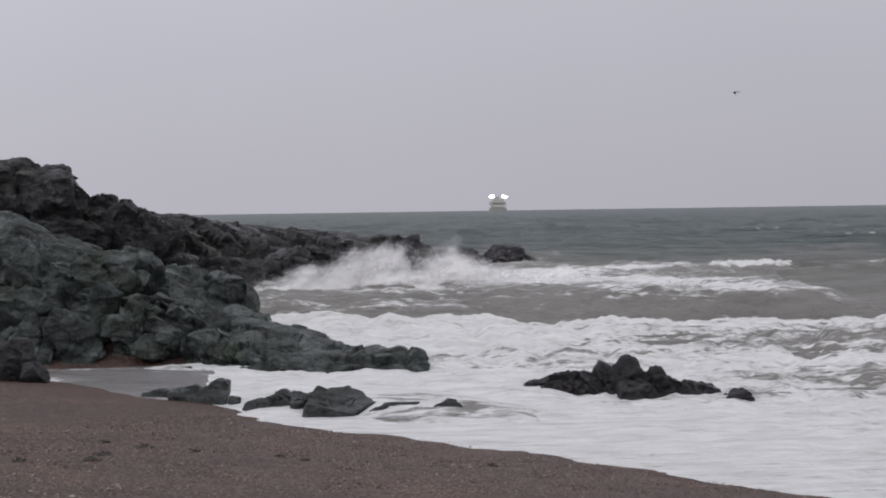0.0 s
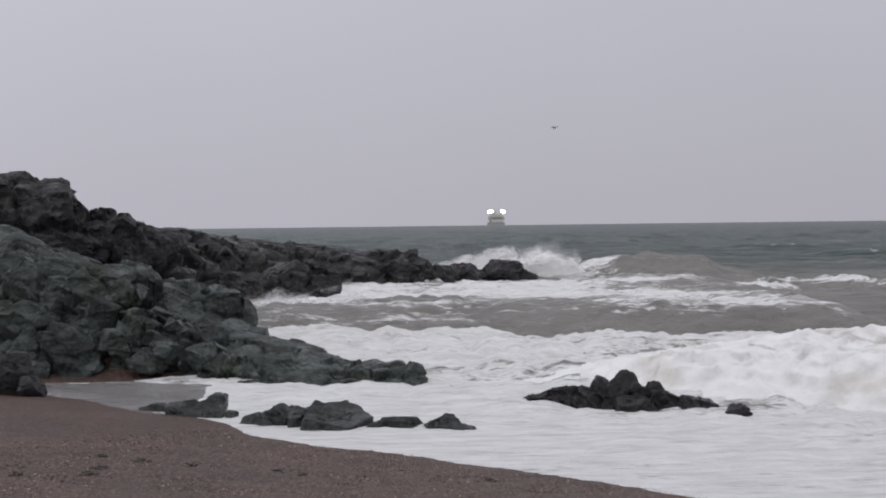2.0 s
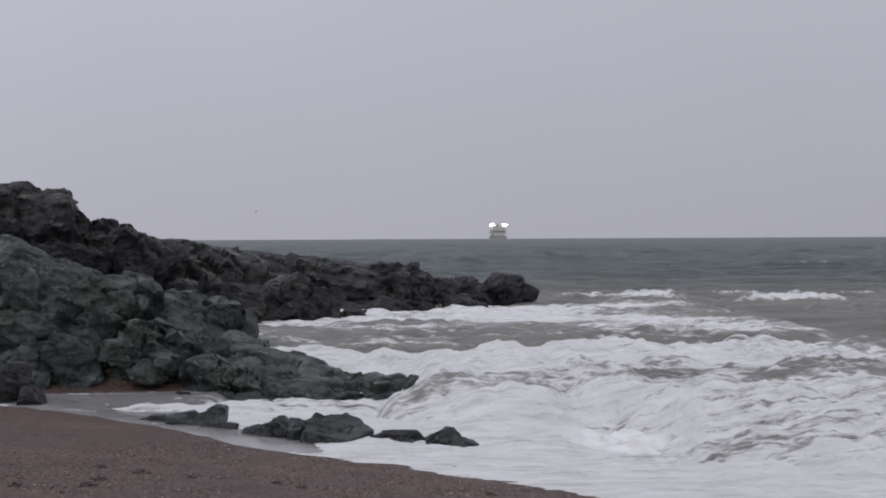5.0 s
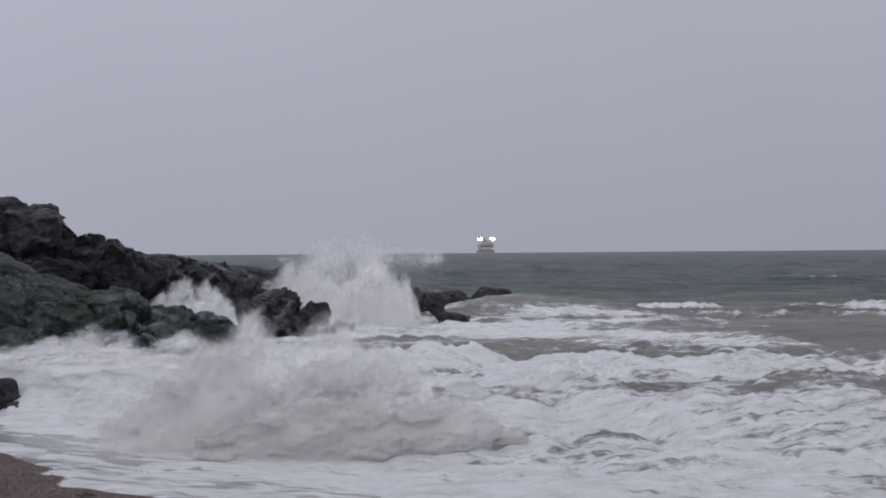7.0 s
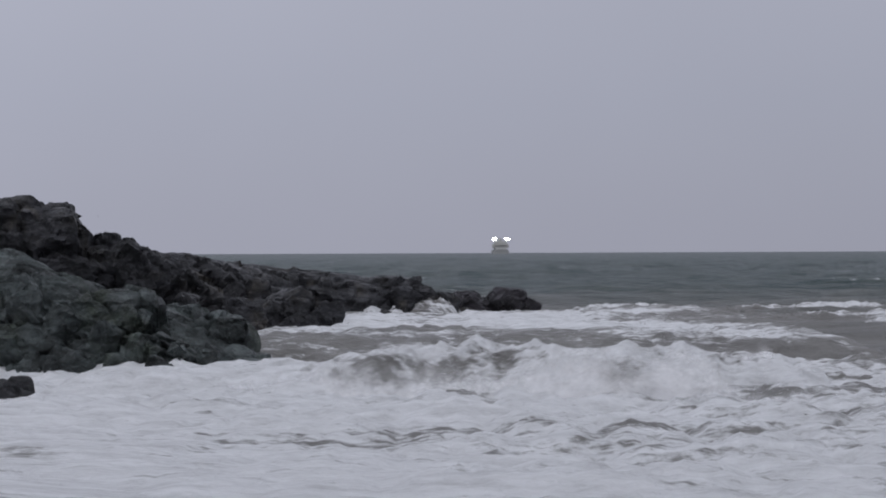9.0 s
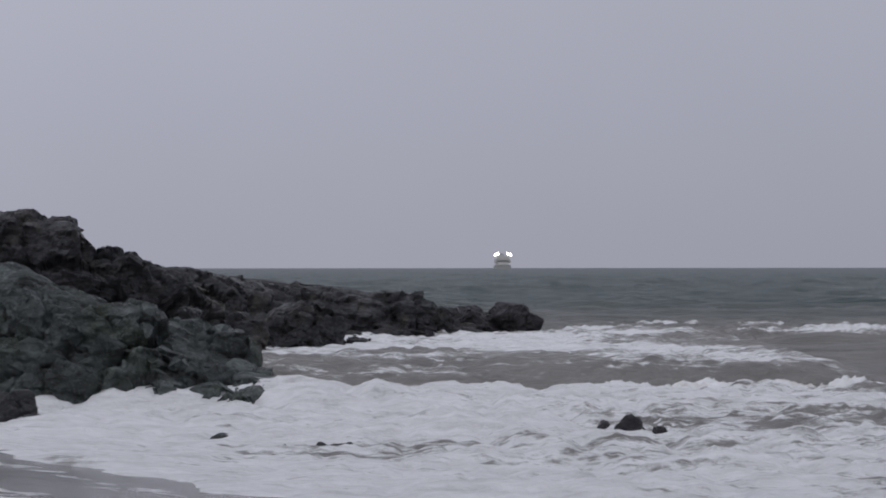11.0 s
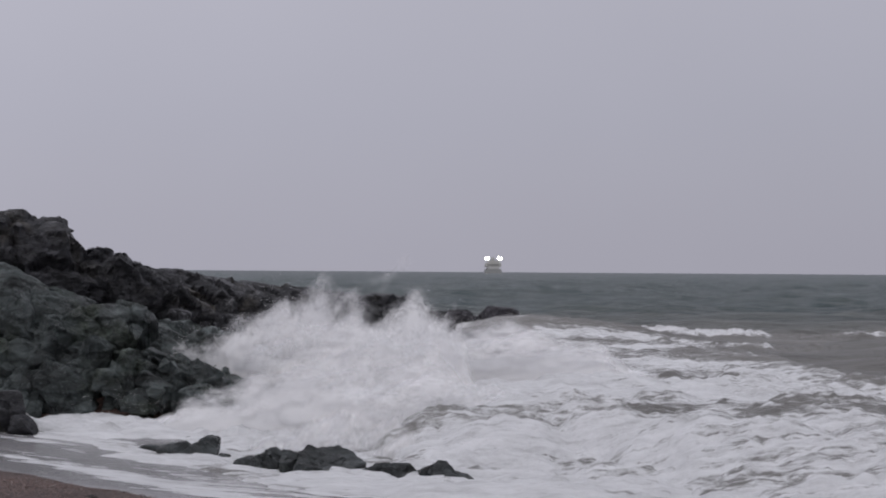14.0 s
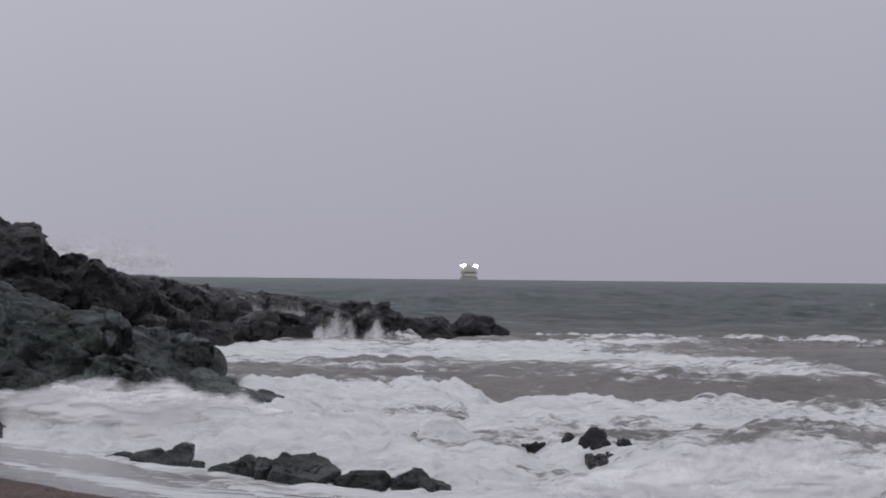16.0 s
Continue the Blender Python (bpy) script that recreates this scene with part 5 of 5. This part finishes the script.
splash("burst of spray over the wash rocks", "wide", (2.04, 1.2, 2.07), 17.4, [(0, -0.5, -3.44), (5.75, -0.5, -3.44), (6.35, -0.5, -2.1), (6.6, -1.11, -0.61), (6.8, -1.61, 0.4), (7, -1.96, 0.81), (7.25, -2.94, 0.93), (7.5, -3.99, 0.99), (7.75, -5.03, 0.84), (8, -5.99, 0.59), (8.3, -6.84, -0.3), (8.8, -7.35, -2.34), (9.4, -7.35, -3.44), (16, -7.35, -3.44)], 8, 2, 0.75)
splash("silty skirt of the burst over the wash rocks, toned down as shade", "wide", (1.85, 1.0, 1.08), 16.9, [(0, 0.3, -2.03), (5.8, 0.3, -2.03), (6.4, 0.3, -0.73), (6.7, -0.27, 0.26), (7, -0.82, 0.6), (7.25, -1.76, 0.64), (7.5, -2.87, 0.6), (7.8, -4.2, 0.43), (8.1, -5.21, 0.23), (8.5, -6.04, -0.72), (9.1, -6.04, -2.03), (16, -6.04, -2.03)], 8, 2, 1.0)
splash("ragged crest thrown up in the surf", "wide", (1.29, 0.6, 0.90), 20.6, [(0, 3.05, -1.87), (5.8, 3.05, -1.87), (6.4, 3.05, -0.47), (6.7, 2.74, 0.35), (7, 2.45, 0.59), (7.3, 1.86, 0.36), (7.8, 1.18, -0.41), (8.4, 1.18, -1.87), (16, 1.18, -1.87)], 5, 0, 0.9)
splash("broad burst of spray in front of the crag", "wide", (4.70, 1.4, 2.32), 21, [(0, -1.65, -3.39), (8.1, -1.65, -3.39), (8.7, -1.65, -1.97), (9, -2.23, -0.82), (9.2, -3.39, 0.13), (9.4, -4.75, 0.59), (9.6, -5.84, 0.64), (9.8, -6.55, -0.01), (10, -7.15, -0.95), (10.4, -7.52, -2.03), (11, -7.52, -3.39), (16, -7.52, -3.39)], 0, 2, 0.8)
splash("torn spray flying up beside the crag", "mist", (2.87, 1.2, 1.67), 24, [(0, -1.66, -3.84), (8.3, -1.66, -3.84), (8.9, -1.66, -1.48), (9.2, -1.87, 0.41), (9.5, -2.53, 1.46), (9.8, -3.47, 0.81), (10.1, -4.61, 0.18), (10.6, -5.47, -1.61), (11.2, -5.47, -3.84), (16, -5.47, -3.84)], 0, 0, 0)
splash("grey mist hanging before the crag", "mist", (2.57, 1.2, 1.15), 22.5, [(0, -5.1, -2.59), (8.7, -5.1, -2.59), (9.3, -5.1, 0.13), (9.7, -5.43, 1.07), (10, -5.89, 1.02), (10.5, -6.39, 0.7), (11.2, -6.67, -0.97), (11.8, -6.67, -2.59), (16, -6.67, -2.59)], 0, 1, 0)
splash("white burst thrown up the rock ledge", "wide", (2.97, 1.2, 2.73), 24.8, [(0, -1.19, -4.81), (12.6, -1.19, -4.81), (13.2, -1.19, -2.81), (13.6, -1.38, -0.94), (13.9, -2.03, 0.54), (14.1, -2.35, 0.74), (14.5, -3.68, 0.3), (14.8, -4.67, 0.26), (15, -5.33, 0.21), (15.4, -6.23, 0.17), (15.8, -6.47, -0.82), (16, -6.52, -1.16)], -6, 1, 0.9)
splash("foam bursting over the end of the ledge", "wide", (2.92, 1.0, 1.88), 21.6, [(0, -0.24, -3.41), (12.6, -0.24, -3.41), (13.2, -0.24, -1.84), (13.6, -0.39, -0.72), (14, -1.35, 0.29), (14.5, -1.8, 0.32), (15, -2.44, 0.14), (15.5, -3.03, -0.29), (16, -3.29, -0.8)], -6, 0, 0.95)
splash("torn spray climbing the crag", "mist", (1.24, 0.9, 1.60), 26.5, [(0, -4.38, -4.3), (13.2, -4.38, -4.3), (13.8, -4.38, -0.42), (14.2, -5.44, 1.18), (14.5, -6.4, 1.88), (14.8, -6.96, 1.52), (15.2, -7.19, 0.78), (15.6, -6.98, -0.22), (16, -6.71, -0.95)], 0, 0, 0)
splash("foam surging past the ledge", "wide", (4.13, 1.3, 1.69), 26.5, [(0, 0.93, -4.38), (12.6, 0.93, -4.38), (13.2, 0.93, -1.46), (13.7, 0.76, 0.08), (14, 0.06, 0.85), (14.5, -1.6, 0.69), (15, -2.51, 0.23), (15.5, -3, -0.06), (16, -3.07, -0.67)], -8, 0, 1.0)
splash("spray bursting over the middle of the headland", "wide", (2.29, 1.1, 3.06), 44, [(0, -1.63, -5.7), (13, -1.63, -5.7), (13.6, -1.63, -2.14), (14.2, -0.26, -0.77), (14.5, -0.52, 0.02), (14.8, -2.6, 0.63), (15, -3.57, 0.75), (15.5, -3.78, 0.17), (16, -2.69, -0.64)], 0, 1, 0.7)
splash("mist blown along the headland", "mist", (3.11, 1.2, 1.92), 46, [(0, -2.79, -4.28), (13.8, -2.79, -4.28), (14.4, -2.79, -0.13), (15, -3.73, 1.26), (15.5, -4.6, 1.5), (16, -6.44, 1.15)], 0, 1, 0)
splash("veil of spray blown over the crag", "mist", (2.34, 1.4, 2.01), 36, [(0, -7.78, -3.05), (14.2, -7.78, -3.05), (14.8, -7.78, 0.16), (15.2, -7.79, 1.65), (15.5, -7.76, 2.11), (16, -8.87, 2.89)], 0, 0, 0)
splash("cloud of spray over the collapsing breaker", "wide", (2.90, 1.3, 2.70), 18.6, [(0, 4.41, -4.33), (10.8, 4.41, -4.33), (11.4, 4.41, -1.63), (12, 3.14, -0.08), (12.5, 1.95, 0.47), (13, 2.69, 0.48), (13.4, 2.39, -0.3), (13.8, 1.93, -1.26), (14.2, 1.8, -2.37), (14.8, 1.8, -4.33), (16, 1.8, -4.33)], 0, 0, 0.75)
splash("open end of the breaker cloud", "wide", (2.90, 1.3, 2.30), 18.0, [(0, 5.93, -3.87), (10.8, 5.93, -3.87), (11.4, 5.93, -1.4), (12, 5.29, -0.15), (12.5, 5.06, 0.51), (13, 4.94, 0.7), (13.4, 4.91, 0.07), (13.8, 4.79, -0.94), (14.2, 4.74, -1.93), (14.8, 4.74, -3.87), (16, 4.74, -3.87)], 0, 1, 0.75)
splash("near end of the breaker cloud", "wide", (2.08, 1.2, 1.74), 20.0, [(0, 1.04, -3.9), (11, 1.04, -3.9), (11.6, 1.04, -1.23), (12.2, 0.14, 0.06), (12.5, -0.22, 0.43), (13, 0.02, 0.37), (13.4, -0.58, 0.18), (13.8, -1.18, -0.02), (14.2, -1.58, -1.31), (14.8, -1.58, -3.9), (16, -1.58, -3.9)], 0, 0, 0)
splash("foam heaping up at the open side", "wide", (2.81, 1.3, 1.24), 16.4, [(0, 5.72, -2.73), (14, 5.72, -2.73), (14.6, 5.72, -1.04), (15.2, 5.52, -0.65), (15.6, 5.41, -0.28), (16, 4.96, 0.08)], -10, 1, 1.0)
splash("white surge along the foot of the crag", "wide", (2.79, 1.0, 0.87), 21.5, [(0, -4.3, -2.51), (14.4, -4.3, -2.51), (15, -4.3, -0.55), (15.4, -4.94, 0.31), (16, -5.26, 0.64)], 0, 0, 1.0)


# ---- ship and gull ----
def box(bm, x0, x1, y0, y1, z0, z1, taper=0.0):
    v = []
    for z, k in ((z0, 0.0), (z1, taper)):
        v.append([bm.verts.new(c) for c in ((x0 + k, y0 + k, z), (x1 - k, y0 + k, z), (x1 - k, y1 - k, z), (x0 + k, y1 - k, z))])
    lo, hi = v
    bm.faces.new(lo[::-1])
    bm.faces.new(hi)
    for i in range(4):
        bm.faces.new((lo[i], lo[(i + 1) % 4], hi[(i + 1) % 4], hi[i]))


def bm_part(name, build, material, parent, label="", bevel=0.0):
    bm = bmesh.new()
    build(bm)
    if bevel:
        bmesh.ops.bevel(bm, geom=bm.edges[:], offset=bevel, segments=2, affect="EDGES")
    me = bpy.data.meshes.new(name)
    bm.to_mesh(me)
    bm.free()
    me.materials.append(material)
    return part(name, me, parent, label)


def build_ship():
    # distance haze is put into these paints: pale and low in contrast
    hull = plain("ship_hull_hazed", (0.36, 0.37, 0.36))
    white = plain("ship_white_hazed", (0.5, 0.5, 0.47))
    band = plain("ship_deck_band", (0.62, 0.62, 0.6))
    glass = plain("ship_windows", (0.08, 0.085, 0.09), 0.2)
    lamp = plain("ship_floodlight", (1.0, 0.97, 0.86), 0.4, 0, 14.0)
    ship = tagged(new("ship"), "grey ship paled by haze, with two bright floodlights, far out", "ship")
    bm_part("hull", lambda bm: box(bm, -13.5, 13.5, -10, 70, -2, 7, 0.8), hull, ship, "grey hull, haze in its colour", 0.8)
    bm_part("deck_band", lambda bm: box(bm, -9.5, 9.5, -9.4, 60, 7, 10.2, 0.5), band, ship, "off-white deck band", 0.5)
    bm_part("superstructure", lambda bm: box(bm, -13, 13, -7, 50, 10.2, 17, 0.9), white, ship, "superstructure paled by haze", 0.5)
    bm_part("bridge", lambda bm: box(bm, -10, 10, -5, 16, 17, 21, 0.8), white, ship, "", 0.4)
    for i in range(6):
        bm_part("window", lambda bm: box(bm, -9.4 + 3.2 * i, -7.4 + 3.2 * i, -7.5, -6.2, 12.6, 14.6), glass, ship)
    for x in (-9.5, 9.5):
        bm_part("lamp_mast", lambda bm: box(bm, x - 0.5, x + 0.5, 1, 2, 20, 27), white, ship)
        # real lamps, but oversized: the boxes also stand for the glow around them
        for k, w, h in ((-5.0, 4.2, 22.2), (-1.4, 4.8, 22.8)):
            flip = 1 if x < 0 else -1
            x0, x1 = sorted((x + flip * k, x + flip * (k + w)))
            bm_part("floodlight", lambda bm: box(bm, x0, x1, -2.2, 0.2, h, h + 4.2, 0.2), lamp, ship, "warm-white floodlight, enlarged to include its glow", 1.3)
    bm_part("funnel", lambda bm: box(bm, -3, 3, 24, 32, 21, 26, 0.5), hull, ship, "", 0.3)
    MOVES.append((ship, [(0, pose(91, 2000, 0)), (16, pose(91, 2000, 0))]))


build_ship()


def build_gull():
    grey = plain("gull_feathers", (0.26, 0.26, 0.28))
    pale = plain("gull_breast", (0.45, 0.45, 0.45))
    gull = tagged(new("gull"), "grey gull flying low over the sea", "bird")
    bm = bmesh.new()
    bmesh.ops.create_uvsphere(bm, u_segments=14, v_segments=10, radius=0.42)
    for v in bm.verts:
        t = v.co.x
        v.co = Vector((t * 0.62, v.co.y * 0.17 * (1.1 - 0.5 * abs(t)), v.co.z * 0.17 * (1.1 - 0.5 * abs(t))))
    me = bpy.data.meshes.new("body")
    bm.to_mesh(me)
    bm.free()
    me.materials.append(pale)
    part("body", me, gull, "pale rounded body")
    bm_part("tail", lambda bm: box(bm, 0.24, 0.44, -0.07, 0.07, -0.01, 0.01), grey, gull, "", 0.004)
    for side in (-1, 1):
        bm = bmesh.new()
        rows = [(0.0, -0.13, 0.1, 0.0), (0.25, -0.17, 0.07, 0.06), (0.5, -0.1, 0.08, 0.05), (0.72, 0.05, 0.09, 0.0)]
        loops = []
        for y, lead, trail, z in rows:
            loops.append([bm.verts.new((lead, side * y, z - 0.008)), bm.verts.new((lead, side * y, z + 0.012)), bm.verts.new((trail, side * y, z))])
        for p, q in zip(loops, loops[1:]):
            for i in range(3):
                bm.faces.new((p[i], p[(i + 1) % 3], q[(i + 1) % 3], q[i]))
        bm.faces.new(loops[-1])
        me = bpy.data.meshes.new("wing")
        bm.to_mesh(me)
        bm.free()
        me.materials.append(grey)
        wing = part("wing", me, gull, "long narrow grey wing")
        MOVES.append((wing, [(0.2 * i, pose(0, 0, 0.03, side * (24 if i % 2 else -16), 0, 0)) for i in range(21)] + [(16, pose(0, 0, 0.03, side * 10, 0, 0))]))
    GULL = [(0, 25.3, 105.0, 12.84), (0.5, 21.67, 105.0, 12.89), (1, 18.05, 105.0, 12.48), (1.5, 13.86, 105.0, 12.08), (2, 9.79, 105.0, 11.34), (2.5, 5.31, 105.0, 9.74), (3, 0.9, 105.0, 7.44), (3.5, -5.06, 130.0, 5.7), (4, -11.43, 200.0, 5.7), (5, -40.0, 260, 9.0), (6.3, -75.0, 340, 12.0), (10, -160.0, 520, 20.0), (16, -320.0, 800, 30.0)]
    MOVES.append((gull, [(t, pose(x, y, z, 0, 0, -8)) for t, x, y, z in GULL]))


build_gull()


def motions():
    """All that moves: water sheets, waves, bursts, the ship and the gull."""
    levels = ((0, 0.12, 0.0), (1, 0.15, 0.2), (2, 0.14, 0.2), (3, 0.10, 0.0), (4.2, 0.10, -0.5), (5.2, 0.13, -2.5), (6.3, 0.17, -5.0), (6.6, 0.21, -6.0), (7, 0.33, -6.8), (7.5, 0.56, -7.6), (8, 0.64, -8.0), (9, 0.66, -8.0),
              (10, 0.62, -7.0), (11, 0.48, -6.5), (12.3, 0.38, -5.5), (12.6, 0.38, -5.3), (13, 0.33, -5.0), (14, 0.2, -4.8), (15, 0.10, -4.5), (16, 0.10, -4.5))
    walk(surf, [(t, pose(0, dy, z)) for t, z, dy in levels])
    climb = ((0, 2.2), (2, 2.0), (3, 1.0), (4, 0.8), (5.4, 1.4), (6.5, 0.6), (7, -1.2), (8, -5.5), (10, -5), (11.5, -6.2), (12.5, -6.0), (13, -4.7), (13.5, -2.8), (14, -2.2), (16, -1.8))
    walk(film, [(t, pose(NX * d, NY * d, (0.27 if 10.5 < t < 13.3 else 0.2) - 0.109 * d)) for t, d in climb])
    run = ((0, 3.0), (4.5, 2.6), (5.5, 0.8), (6.3, -0.4), (6.5, -1.0), (7, -2.3), (7.4, -4.0), (8, -5.6), (9, -5.8), (10, -5.4), (11.5, -3.0), (12.5, -0.9), (13, -0.2), (14, 0.6), (16, 0.8))
    walk(swash, [(t, pose(NX * d, NY * d, 0.225 - 0.109 * d)) for t, d in run])
    heave = ((0, -1.0), (2, -0.95), (2.6, -0.7), (3.0, -0.4), (3.4, -0.05), (4.2, 0.08), (5.2, 0.2), (6.3, 0.2), (7.2, 0.18), (8, 0.12), (9, 0.14), (10, 0.12), (11, -0.1), (12.3, 0.05), (13, 0.12), (14, 0.2), (14.6, 0.2), (15, 0.17), (15.5, 0.0), (16, -0.1))
    walk(heap, [(t, pose(0, 0, z)) for t, z in heave])
    swell_in = ((0, -1.2), (5.4, -1.0), (6.0, -0.1), (6.3, 0.2), (6.7, 0.4), (7.2, 0.38), (8, 0.12), (8.5, -0.05), (9, 0.0), (9.5, 0.1), (10, 0.05), (11, -0.5), (12, -1.0), (13, -0.75), (13.6, -0.35), (14.2, -0.25), (15, -0.1), (15.5, 0.1), (16, 0.2))
    walk(surge, [(t, pose(0, 0, z)) for t, z in swell_in])
    lapping = ((0, 0.0), (0.5, -0.08), (1.0, -0.16), (2, -0.3), (3, -0.5), (5.6, -0.4), (6.3, -0.05), (6.8, 0.1), (9, -0.2), (11.5, -0.1), (12.5, -0.05), (13, -0.18), (13.5, -0.3), (14.2, -0.5), (16, -0.6))
    walk(lap, [(t, pose(0, 0, z)) for t, z in lapping])
    bob = ((0, 0.72), (1, 0.8), (1.5, 0.7), (2, 0.5), (2.5, 0.4), (3, 0.62), (4, 0.66), (5.6, 0.6), (6.5, 0.5), (7.5, 0.6), (8.5, 0.48), (10, 0.5), (11.2, 0.3), (12.5, 0.24), (13, 0.22), (13.5, 0.35), (14, 0.68), (15, 0.8), (16, 0.82))
    walk(raft, [(t, pose(0.25 * math.sin(t * 0.9), -0.02 * t - 5.0 * min(max((t - 12.6) / 2.2, 0), 1), z, 0.4 * math.sin(t * 0.8), 0, 0)) for t, z in bob])
    heaving = ((0, -0.5), (0.6, -0.05), (1.1, 0.0), (1.7, -0.45), (2.4, -1.2), (3.2, -1.6), (5.4, -1.2), (6.1, -0.2), (6.5, 0.0), (7.0, -0.1), (7.6, -0.6), (8.4, -1.4), (12.8, -1.5), (13.5, -0.8), (14.0, -0.15), (14.5, -0.05), (15, -0.25), (15.5, -0.5), (16, -0.7))
    walk(reef, [(t, pose(0.4 * math.sin(t), 0, z)) for t, z in heaving])
    pour = ((0, -1.2), (1.2, -0.8), (2.0, -0.1), (3.6, 0.05), (4.4, -0.25), (6.0, -0.9), (7.0, -0.3), (7.6, 0.2), (10, 0.1), (11.5, -0.6), (13.5, -0.5), (14.6, -0.3), (15.4, -0.02), (16, 0.0))
    walk(stream, [(t, pose(0, 0, z)) for t, z in pour])
    for thing, rows in MOVES:
        walk(thing, rows)


motions()
